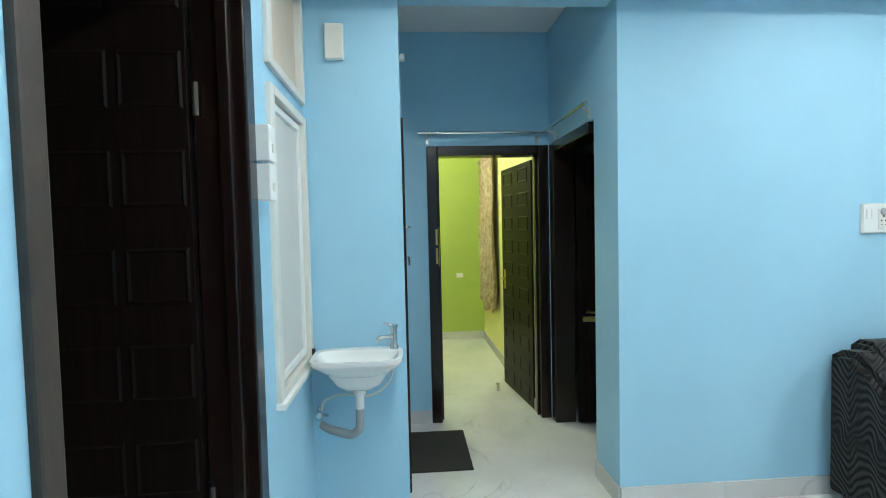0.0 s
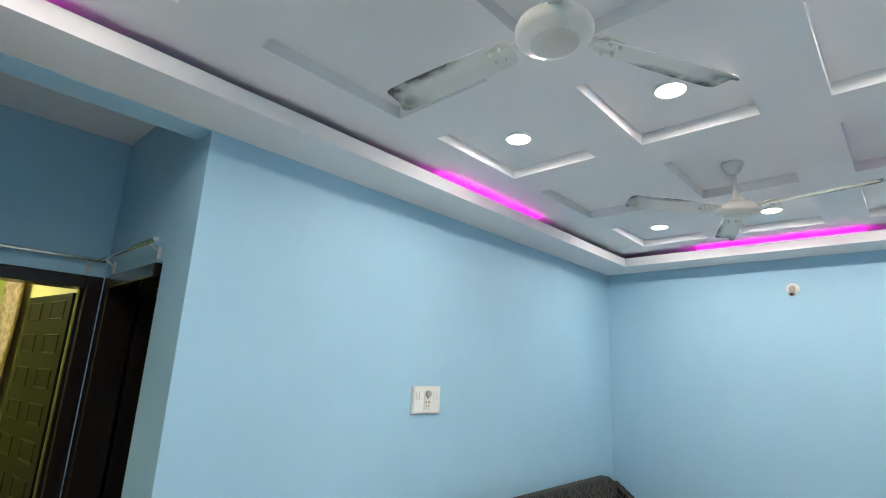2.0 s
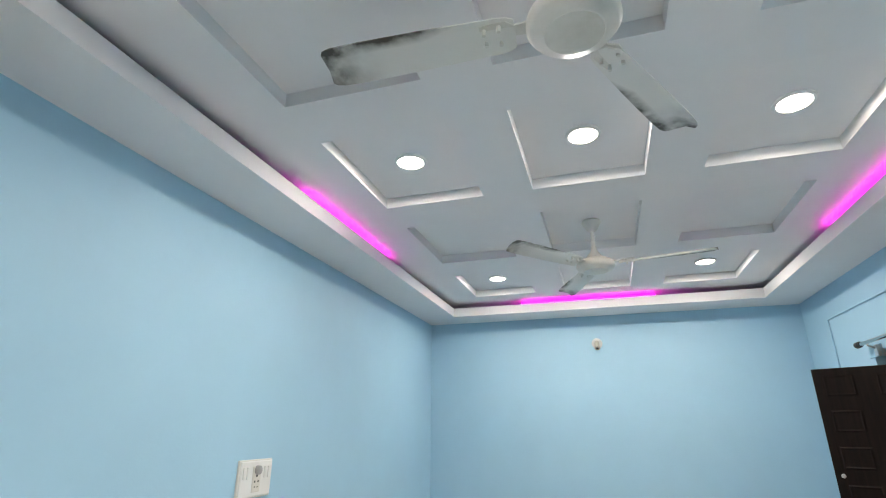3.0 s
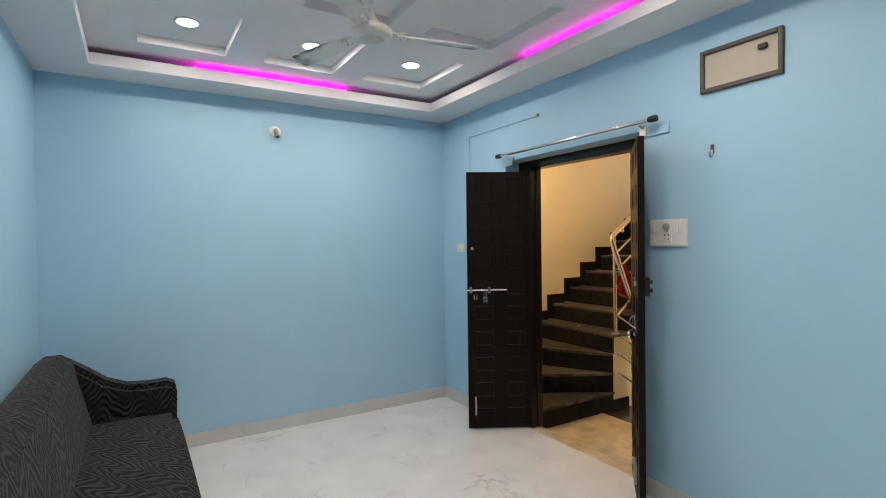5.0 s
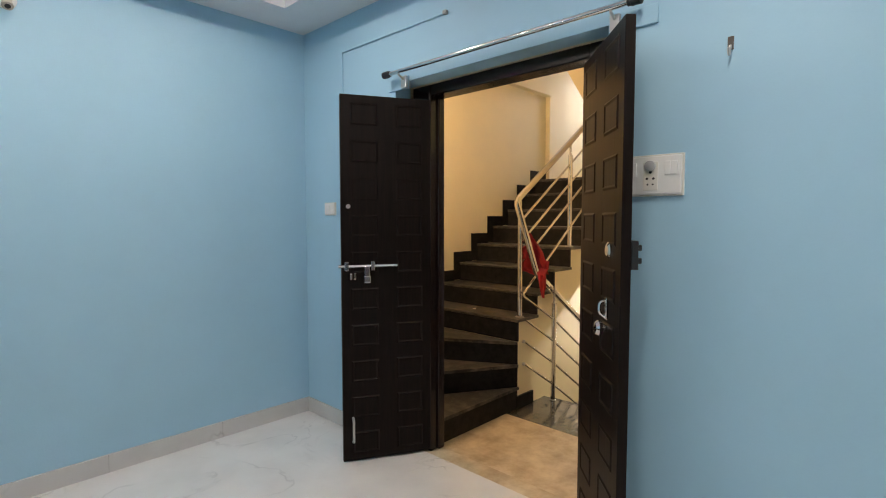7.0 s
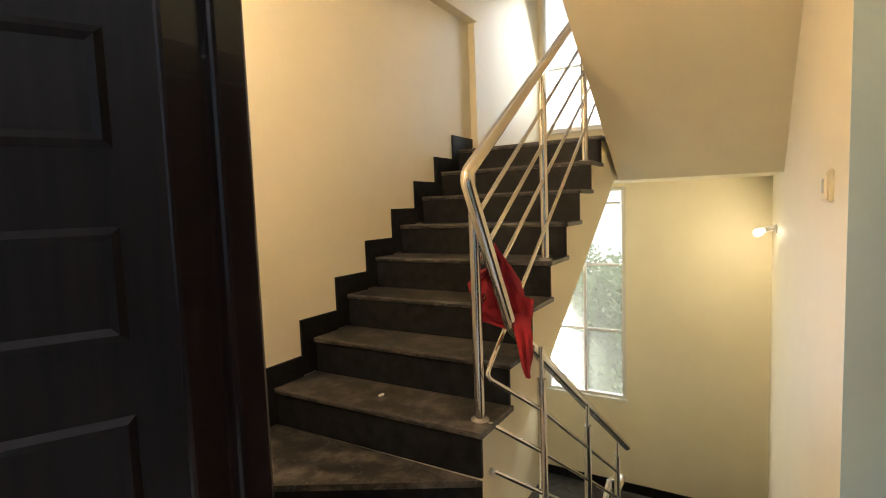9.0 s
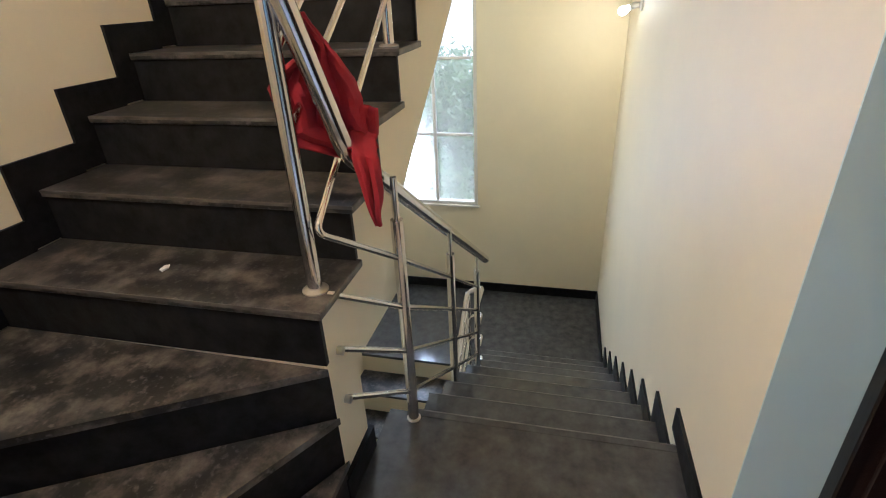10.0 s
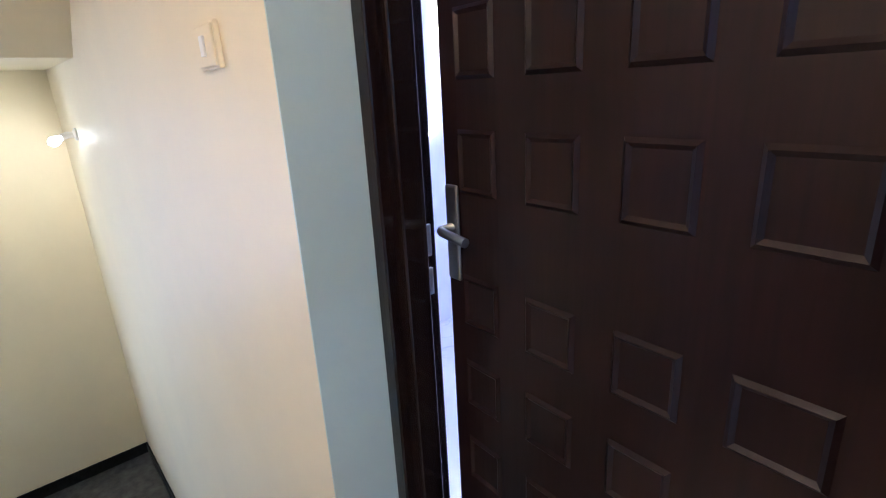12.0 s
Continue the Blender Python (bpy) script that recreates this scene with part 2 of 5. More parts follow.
def tube(bm, points, radius, sides=12, caps=True):
    """A round bar that follows a line of places."""
    pts = [Vector(p) for p in points]
    rings, side = [], None
    for i, p in enumerate(pts):
        a, b = pts[max(i - 1, 0)], pts[min(i + 1, len(pts) - 1)]
        way = (b - a).normalized()
        if side is None:
            side = way.orthogonal().normalized()
        side = (side - way * side.dot(way)).normalized()
        up = way.cross(side)
        r = radius[i] if isinstance(radius, (list, tuple)) else radius
        rings.append([bm.verts.new(p + r * (math.cos(k * math.tau / sides) * side + math.sin(k * math.tau / sides) * up)) for k in range(sides)])
    for a, b in zip(rings, rings[1:]):
        for k in range(sides):
            bm.faces.new((a[k], a[(k + 1) % sides], b[(k + 1) % sides], b[k]))
    if caps:
        bm.faces.new(rings[0][::-1])
        bm.faces.new(rings[-1])


def bent(points, bend=0.04, steps=5):
    """The same line with rounded corners."""
    pts = [Vector(p) for p in points]
    out = [pts[0]]
    for a, p, b in zip(pts, pts[1:], pts[2:]):
        r = min(bend, (a - p).length * 0.45, (b - p).length * 0.45)
        s, e = p + (a - p).normalized() * r, p + (b - p).normalized() * r
        for i in range(steps + 1):
            t = i / steps
            out.append(s * (1 - t) ** 2 + p * 2 * t * (1 - t) + e * t * t)
    return out + [pts[-1]]


def lathe(bm, profile, sides=24, centre=(0, 0, 0), axis="z"):
    rings = []
    for r, h in profile:
        ring = []
        for k in range(sides):
            a = k * math.tau / sides
            p = (r * math.cos(a), r * math.sin(a), h)
            p = p if axis == "z" else ((h, p[0], p[1]) if axis == "x" else (p[0], h, p[1]))
            ring.append(bm.verts.new(Vector(centre) + Vector(p)))
        rings.append(ring)
    for a, b in zip(rings, rings[1:]):
        for k in range(sides):
            bm.faces.new((a[k], a[(k + 1) % sides], b[(k + 1) % sides], b[k]))
    bm.faces.new(rings[0][::-1])
    bm.faces.new(rings[-1])


def prism(bm, outline, lo, hi, axis="y"):
    """An outline drawn in the plane across an axis, given depth along it."""
    def at(p, h):
        return {"y": (p[0], h, p[1]), "z": (p[0], p[1], h), "x": (h, p[0], p[1])}[axis]
    a, b = [bm.verts.new(at(p, lo)) for p in outline], [bm.verts.new(at(p, hi)) for p in outline]
    bm.faces.new(a)
    bm.faces.new(b[::-1])
    for i in range(len(outline)):
        j = (i + 1) % len(outline)
        bm.faces.new((a[i], b[i], b[j], a[j]))


def finish(bm, name, mat, smooth=False):
    bmesh.ops.recalc_face_normals(bm, faces=bm.faces)
    me = bpy.data.meshes.new(name)
    bm.to_mesh(me)
    bm.free()
    me.materials.append(mat)
    if smooth:
        me.polygons.foreach_set("use_smooth", [True] * len(me.polygons))
        me.set_sharp_from_angle(angle=radians(40))
    return me


def part(name, bm, mat, parent, label="", smooth=False):
    ob = new(name, finish(bm, name, mat, smooth))
    ob.parent = parent
    return tagged(ob, label)


def thing(name, m, label, category, group="", kind=""):
    ob = new(name)
    ob.matrix_world = m
    ob.empty_display_size = 0.1
    return tagged(ob, label, category, group, kind)


def setting(name, bm, mat, label, category, smooth=False):
    return tagged(new(name, finish(bm, name, mat, smooth)), label, category, kind="structure")


def pierced(bm, axis, lo, hi, u0, u1, z0, z1, holes=()):
    """A slab of wall across x or y, with openings (u0, u1, z0, z1) that go through it."""
    us = sorted({u0, u1, *[h[0] for h in holes], *[h[1] for h in holes]})
    zs = sorted({z0, z1, *[h[2] for h in holes], *[h[3] for h in holes]})
    for a, b in zip(us, us[1:]):
        run = None
        for c, d in zip(zs, zs[1:]):
            mid = ((a + b) / 2, (c + d) / 2)
            solid = not any(h[0] < mid[0] < h[1] and h[2] < mid[1] < h[3] for h in holes)
            if solid:
                run = (run[0], d) if run else (c, d)
            if run and (not solid or d == zs[-1]):
                box(bm, *((lo, hi, a, b) if axis == "x" else (a, b, lo, hi)), *run)
                run = None


# ---- plan ----
W, TOP = 3.12, 2.66              # width of the hall, underside of the ceiling's border
YA, YB, YS = -3.96, -5.07, -5.545   # the corridor's opening, the south wall
XG = -1.257                      # wall with the green bedroom's door
XC = 3.35                        # stair side of the entrance wall
ZL = -0.187                      # stair landing
YN, YR, XE = 0.33, -1.88, 8.47   # stairwell: north wall, south wall, end wall

# ---- hall and corridor ----
bm = bmesh.new()
pierced(bm, "x", -0.15, 0, YS, 0, 0, 2.95, [(YB, YA, 0, 2.655)])
setting("wall_west", bm, BLUE, "sky blue painted hall wall with the corridor opening", "wall")
setting("wall_north", boxes((-0.15, W, 0, 0.15, 0, 2.95)), BLUE, "plain sky blue painted hall wall", "wall")
bm = bmesh.new()
pierced(bm, "x", W, W + 0.115, -5.73, 0.15, 0, 2.95, [(-2.245, -0.965, 0, 2.15), (-3.01, -2.64, 2.28, 2.48)])
setting("wall_east", bm, BLUE, "sky blue painted hall wall around the entrance door", "wall")
bm = bmesh.new()
pierced(bm, "y", -5.73, YS, -0.15, W, 0, 2.95, [(0.03, 0.67, 0.86, 2.035), (0.03, 0.67, 2.1, 2.6), (0.85, 1.866, 0, 2.42)])
setting("wall_south", bm, BLUE, "sky blue painted wall with a window and a bathroom door", "wall")
bm = bmesh.new()
pierced(bm, "y", YA, YA + 0.15, XG - 0.15, -0.15, 0, 2.95, [(-1.244, -0.33, 0, 2.1)])
setting("wall_corridor_north", bm, BLUE, "sky blue corridor wall with a dark door", "wall")
bm = bmesh.new()
pierced(bm, "y", YB - 0.15, YB, XG - 0.15, -0.15, 0, 2.95, [(-1.05, -0.25, 0, 2.1)])
setting("wall_corridor_south", bm, BLUE, "sky blue corridor wall with a dark door", "wall")
bm = bmesh.new()
pierced(bm, "x", XG - 0.15, XG, YB, YA, 0, 2.95, [(-4.893, -3.965, 0, 2.1)])
setting("wall_corridor_end", bm, BLUE, "blue corridor end wall around the bedroom door", "wall")
setting("floor", boxes((-0.15, W + 0.115, -5.73, 0.15, -0.12, 0), (XG - 0.15, -0.15, YB - 0.15, YA + 0.15, -0.12, 0)), MARBLE,
        "polished white marble floor with faint grey veins", "floor")
setting("corridor_ceiling", boxes((XG - 0.15, 0, YB - 0.15, YA + 0.15, 2.94, 3.0)), WHITE, "plain white corridor ceiling", "ceiling")

# ceiling: lowered border with an LED slot, and a grid of sunk coffers
bm = bmesh.new()
B = 0.32
CX = [(0.58, 1.09), (1.33, 1.83), (2.07, 2.58)]
CY = [(-1.19, -0.53), (-2.18, -1.5), (-3.12, -2.46), (-4.05, -3.37), (-5.0, -4.34)]
holes = [(x0, x1, y0, y1) for x0, x1 in CX for y0, y1 in CY]
xs = sorted({0, W, *[v for h in holes for v in h[:2]]})
ys = sorted({YS, 0, *[v for h in holes for v in h[2:]]})
for a, b in zip(xs, xs[1:]):
    for c, d in zip(ys, ys[1:]):
        if not any(h[0] < (a + b) / 2 < h[1] and h[2] < (c + d) / 2 < h[3] for h in holes):
            box(bm, a, b, c, d, 2.775, 2.83)
box(bm, 0, W, YS, 0, 2.83, 2.95)
for x0, x1, y0, y1 in ((0, B, YS, 0), (W - B, W, YS, 0), (B, W - B, -B, 0), (B, W - B, YS, YS + B)):
    box(bm, x0, x1, y0, y1, TOP, TOP + 0.02)
for x0, x1, y0, y1 in ((B - 0.02, B, YS + B, -B), (W - B, W - B + 0.02, YS + B, -B), (B - 0.02, W - B + 0.02, -B, -B + 0.02), (B - 0.02, W - B + 0.02, YS + B - 0.02, YS + B)):
    box(bm, x0, x1, y0, y1, TOP + 0.02, 2.735)
setting("ceiling", bm, WHITE, "white gypsum ceiling with square coffers and a lit border", "ceiling")

def led_strip(x0, x1, y0, y1):
    t = thing("led_strip", pose((x0 + x1) / 2, (y0 + y1) / 2, 2.722), "magenta LED strip glowing in the ceiling slot", "led strip", "LED strips in the ceiling slot")
    hx, hy = (x1 - x0) / 2, (y1 - y0) / 2
    part("tape", boxes((-hx, hx, -hy, hy, -0.02, 0.034)), PINK, t)


led_strip(0.27, 0.285, -2.78, -1.74)
led_strip(0.27, 0.285, -4.9, -4.68)
led_strip(0.93, 2.03, -0.285, -0.27)
led_strip(W - 0.285, W - 0.27, -2.42, -1.54)


def downlight(x, y):
    t = thing("downlight", pose(x, y, 2.83), "round recessed white LED downlight, switched on", "ceiling light", "downlights in the coffers")
    bm = bmesh.new()
    lathe(bm, [(0.072, 0), (0.072, -0.006), (0.066, -0.010), (0.058, -0.010), (0.056, -0.004)], 28)
    part("rim", bm, PLASTIC, t, smooth=True)
    bm = bmesh.new()
    lathe(bm, [(0.056, -0.002), (0.056, -0.008), (0.03, -0.010), (0.001, -0.011)], 28)
    part("lens", bm, LENS, t, "glowing lens", smooth=True)


for cx in COLS:
    for cy in LIT_ROWS:
        downlight(cx, cy)


def ceiling_fan(x, y, turn):
    t = thing("ceiling_fan", pose(x, y, 2.775, 0, 0, turn), "white three-blade ceiling fan with dusty, worn blades", "fan", "ceiling fans")
    bm = bmesh.new()
    lathe(bm, [(0.012, 0.055), (0.05, 0.055), (0.055, 0.045), (0.03, 0.0), (0.016, -0.01), (0.011, -0.01)], 24)
    lathe(bm, [(0.011, 0.055), (0.011, -0.17)], 12)
    part("rod", bm, FAN_WHITE, t, smooth=True)
    bm = bmesh.new()
    lathe(bm, [(0.014, -0.10), (0.02, -0.13), (0.042, -0.158), (0.044, -0.168), (0.034, -0.172), (0.075, -0.18), (0.1, -0.195), (0.105, -0.207), (0.105, -0.222), (0.095, -0.235), (0.07, -0.242), (0.066, -0.247), (0.03, -0.25), (0.002, -0.25)], 32)
    part("motor", bm, FAN_WHITE, t, smooth=True)
    for k in range(3):
        m = Matrix.Rotation(k * math.tau / 3, 4, "Z")
        bm = bmesh.new()
        prev = None
        for s, w in ((0.13, 0.036), (0.145, 0.047), (0.17, 0.052), (0.25, 0.056), (0.35, 0.061), (0.45, 0.064), (0.53, 0.066), (0.58, 0.064), (0.60, 0.057), (0.607, 0.045)):
            w *= 0.84
            ring = []
            for v, h in ((-w, -0.012), (-w * 0.35, 0.006), (w * 0.35, 0.010), (w, 0.012), (w, 0.009), (w * 0.35, 0.006), (-w * 0.35, 0.002), (-w, -0.016)):
                ring.append(bm.verts.new((s, v, -0.212 + h)))
            if prev:
                for i in range(8):
                    bm.faces.new((prev[i], prev[(i + 1) % 8], ring[(i + 1) % 8], ring[i]))
            else:
                bm.faces.new(ring)
            prev = ring
        bm.faces.new(prev[::-1])
        bmesh.ops.transform(bm, matrix=m, verts=bm.verts)
        wear = bm.verts.layers.float.new("wear")
        for v in bm.verts:
            r = v.co.to_2d().length
            across = (m.inverted() @ v.co).y
            v[wear] = min(1.0, max(0, (r - 0.5) / 0.11) * 0.8 + (0.9 if across > 0.03 and r > 0.3 else 0.0))
        blade = part("blade", bm, DUSTY, t, smooth=True)
        bm = bmesh.new()
        prism(bm, [(0.085, -0.02), (0.13, -0.016), (0.15, -0.034), (0.21, -0.03), (0.21, 0.03), (0.15, 0.034), (0.13, 0.016), (0.085, 0.02)], -0.206, -0.201, "z")
        for bx, by in ((0.165, -0.022), (0.165, 0.022), (0.2, -0.018), (0.2, 0.018)):
            lathe(bm, [(0.005, -0.222), (0.005, -0.205)], 8, (bx, by, 0))
        bmesh.ops.transform(bm, matrix=m, verts=bm.verts)
        part("blade_arm", bm, FAN_WHITE, t)


ceiling_fan(1.58, -1.84, -10)
ceiling_fan(1.58, -3.71, 62)


# skirting
def skirting(name, rows, mat, label):
    """Stone skirting laid in lengths of about 0.6 m with fine joints."""
    t = thing(name, pose(0, 0, 0), label, "skirting", kind="structure")
    for x0, x1, y0, y1, z0, z1 in rows:
        long_x = x1 - x0 > y1 - y0
        lo, hi = (x0, x1) if long_x else (y0, y1)
        count = max(1, round((hi - lo) / 0.6))
        for k in range(count):
            a, b = lo + (hi - lo) * k / count + 0.0004, lo + (hi - lo) * (k + 1) / count - 0.0004
            part("skirting_piece", boxes((a, b, y0, y1, z0, z1) if long_x else (x0, x1, a, b, z0, z1), bevel=0.0012), mat, t)


skirting("baseboard_hall", [(0, 0.012, YA, 0, 0, 0.1), (0.012, W - 0.012, -0.012, 0, 0, 0.1), (W - 0.012, W, -0.965, 0, 0, 0.1), (W - 0.012, W, YS, -2.245, 0, 0.1),
                            (0, 0.012, YS, YB, 0, 0.1), (0.012, 0.85, YS, YS + 0.012, 0, 0.1), (1.866, W - 0.012, YS, YS + 0.012, 0, 0.1),
                            (-0.33, 0.0, YA - 0.012, YA, 0, 0.1), (XG, XG + 0.012, YB, -4.893, 0, 0.1)], SKIRT, "pale grey marble skirting")


# ---- doors ----
def embossed(bm, x0, x1, z0, z1, y, out, depth):
    """A moulded square panel: a sunk border round a raised field."""
    b, d = 0.016, depth * out
    o = [(x0, z0), (x1, z0), (x1, z1), (x0, z1)]
    i1 = [(x0 + b, z0 + b), (x1 - b, z0 + b), (x1 - b, z1 - b), (x0 + b, z1 - b)]
    rings = []
    for pts, h in ((o, 0), ([(px * 0.5 + qx * 0.5, pz * 0.5 + qz * 0.5) for (px, pz), (qx, qz) in zip(o, i1)], d), (i1, 0.001 * out)):
        rings.append([bm.verts.new((px, y + h, pz)) for px, pz in pts])
    for a, c in zip(rings, rings[1:]):
        for k in range(4):
            bm.faces.new((a[k], a[(k + 1) % 4], c[(k + 1) % 4], c[k]))
    bm.faces.new(rings[-1])


def door_leaf(parent, name, width, height, cols, rows, mat, m, thick=0.035, sides=(1, -1), label="", mx=0.2, mz=0.2, depth=0.0045):
    """A leaf along +x from its hinge, standing on z 0, with moulded panels on its faces."""
    bm = boxes((0, width, -thick / 2, thick / 2, 0, height), bevel=0.002)
    pw, ph = width / cols, height / rows
    for s in sides:
        for i in range(cols):
            for j in range(rows):
                embossed(bm, i * pw + pw * mx, (i + 1) * pw - pw * mx, j * ph + ph * mz, (j + 1) * ph - ph * mz, s * (thick / 2 + 0.0006), s, depth)
    bmesh.ops.transform(bm, matrix=m, verts=bm.verts)
    me = finish(bm, name, mat)
    ob = new(name, me)
    ob.parent = parent
    return tagged(ob, label)


def panelled_leaf(parent, name, width, height, cols, rows, mat, m, thick=0.036, depth=0.009):
    """A leaf like door_leaf's, with its panels between the given edges."""
    bm = boxes((0, width, -thick / 2, thick / 2, 0, height), bevel=0.002)
    for s in (1, -1):
        for a, b in cols:
            for c, d in rows:
                embossed(bm, a, b, c, d, s * (thick / 2 + 0.0006), s, depth)
    bmesh.ops.transform(bm, matrix=m, verts=bm.verts)
    ob = new(name, finish(bm, name, mat))
    ob.parent = parent
    return ob


def frame_bars(x0, x1, top, y0, y1, w=0.07):
    """Two jambs and a head with a stepped profile, along x."""
    bm = bmesh.new()
    for a, b in ((x0, x0 + w), (x1 - w, x1)):
        box(bm, a, b, y0, y1, 0, top, bevel=0.006)
    box(bm, x0 + w, x1 - w, y0, y1, top - w, top, bevel=0.006)
    return bm


def z_turn(x, y, z, deg):
    return pose(x, y, z, 0, 0, deg)


# entrance door: two unequal leaves folded back into the hall
door1 = thing("door_1", pose(W, -1.65, 0), "dark brown double entrance door with both leaves open", "door", kind="structure")
m = pose(0, 0, 0, 0, 0, -90)
bm = boxes((-0.685, -0.54, 0.135, 0.245, 0, 2.15), (0.44, 0.595, 0.135, 0.245, 0, 2.15), (-0.54, 0.44, 0.135, 0.245, 2.085, 2.15), (-0.555, -0.525, 0.19, 0.238, 0, 2.1), (0.425, 0.455, 0.19, 0.238, 0, 2.1), bevel=0.006)
bmesh.ops.transform(bm, matrix=m, verts=bm.verts)
part("door_frame", bm, FRAME, door1)
L1 = z_turn(0.148, 0.558, 0.012, 151.5)
leaf1 = door_leaf(door1, "narrow_leaf", 0.515, 2.05, 2, 10, WOOD, L1)
L2 = z_turn(0.148, -0.428, 0.012, 221.8)
leaf2 = door_leaf(door1, "wide_leaf", 0.56, 2.05, 2, 10, WOOD, L2)

# sliding bolt, lock and handles on the leaves; y is out from the face that shows
F1, F2 = L1 @ pose(0.06, 0.0175, 0), L2 @ pose(0.03, -0.0175, 0) @ Matrix.Scale(-1, 4, (0, 1, 0))


def fitting(name, bm, m, mat, parent, label="", smooth=False):
    bmesh.ops.transform(bm, matrix=m, verts=bm.verts)
    return part(name, bm, mat, parent, label, smooth)


bm = bmesh.new()
tube(bm, [(0.145, 0.02, 1.11), (0.475, 0.02, 1.11)], 0.009, 10)
for px in (0.285, 0.43):
    box(bm, px - 0.011, px + 0.011, 0, 0.03, 1.085, 1.135, bevel=0.003)
box(bm, 0.302, 0.332, 0.004, 0.03, 1.02, 1.11, bevel=0.004)
box(bm, 0.298, 0.336, 0.002, 0.034, 1.015, 1.055, bevel=0.004)
fitting("sliding_bolt", bm, F1, CHROME, leaf1, "bright steel sliding door bolt")
fitting("staple", boxes((0.378, 0.39, 0, 0.02, 1.035, 1.07), (0.40, 0.412, 0, 0.02, 1.035, 1.07), bevel=0.002), F1, CHROME, leaf1)
bm = bmesh.new()
tube(bm, bent([(0.40, 0.004, 0.11), (0.40, 0.03, 0.12), (0.40, 0.03, 0.24), (0.40, 0.004, 0.25)], 0.02), 0.007, 8)
fitting("bottom_bolt", bm, F1, STEEL, leaf1, "small steel bolt near the floor")
bm = bmesh.new()
lathe(bm, [(0.012, 0), (0.012, 0.006), (0.006, 0.01)], 12, (0.415, 0, 1.44), "y")
fitting("peephole", bm, F1, STEEL, leaf1)
bm = bmesh.new()
lathe(bm, [(0.03, 0), (0.03, 0.006), (0.02, 0.012), (0.008, 0.012)], 20, (0.40, 0, 1.255), "y")
fitting("lock_rose", bm, F2, CHROME, leaf2, "round steel lock cover")
bm = bmesh.new()
box(bm, 0.378, 0.398, 0, 0.01, 1.0, 1.08, bevel=0.003)
tube(bm, bent([(0.388, 0.0, 1.07), (0.388, 0.03, 1.06), (0.388, 0.03, 1.02), (0.388, 0.0, 1.0)], 0.015), 0.006, 8)
lathe(bm, [(0.012, 0), (0.012, 0.016), (0.026, 0.022), (0.029, 0.034), (0.022, 0.046), (0.005, 0.05)], 20, (0.388, 0, 0.965), "y")
fitting("handle", bm, F2, CHROME, leaf2, "steel pull handle with a round knob", True)
fitting("bottom_bolt", boxes((0.36, 0.385, 0, 0.018, 0.11, 0.26), (0.355, 0.39, 0, 0.026, 0.23, 0.26), bevel=0.003), F2, STEEL, leaf2)
fitting("latch_block", boxes((0.45, 0.53, -0.06, -0.036, 1.195, 1.295), (0.47, 0.52, -0.075, -0.05, 1.215, 1.235), (0.47, 0.52, -0.075, -0.05, 1.26, 1.28), bevel=0.003), F2, BLACK, leaf2, "black latch on the door edge")
for z in (0.25, 1.0, 1.8):
    bm = bmesh.new()
    tube(bm, [(0.128, 0.565, z - 0.05), (0.128, 0.565, z + 0.05)], 0.008, 8)
    part("hinge", bm, STEEL, door1)
    bm = bmesh.new()
    tube(bm, [(0.128, -0.44, z - 0.05), (0.128, -0.44, z + 0.05)], 0.008, 8)
    part("hinge", bm, STEEL, door1)


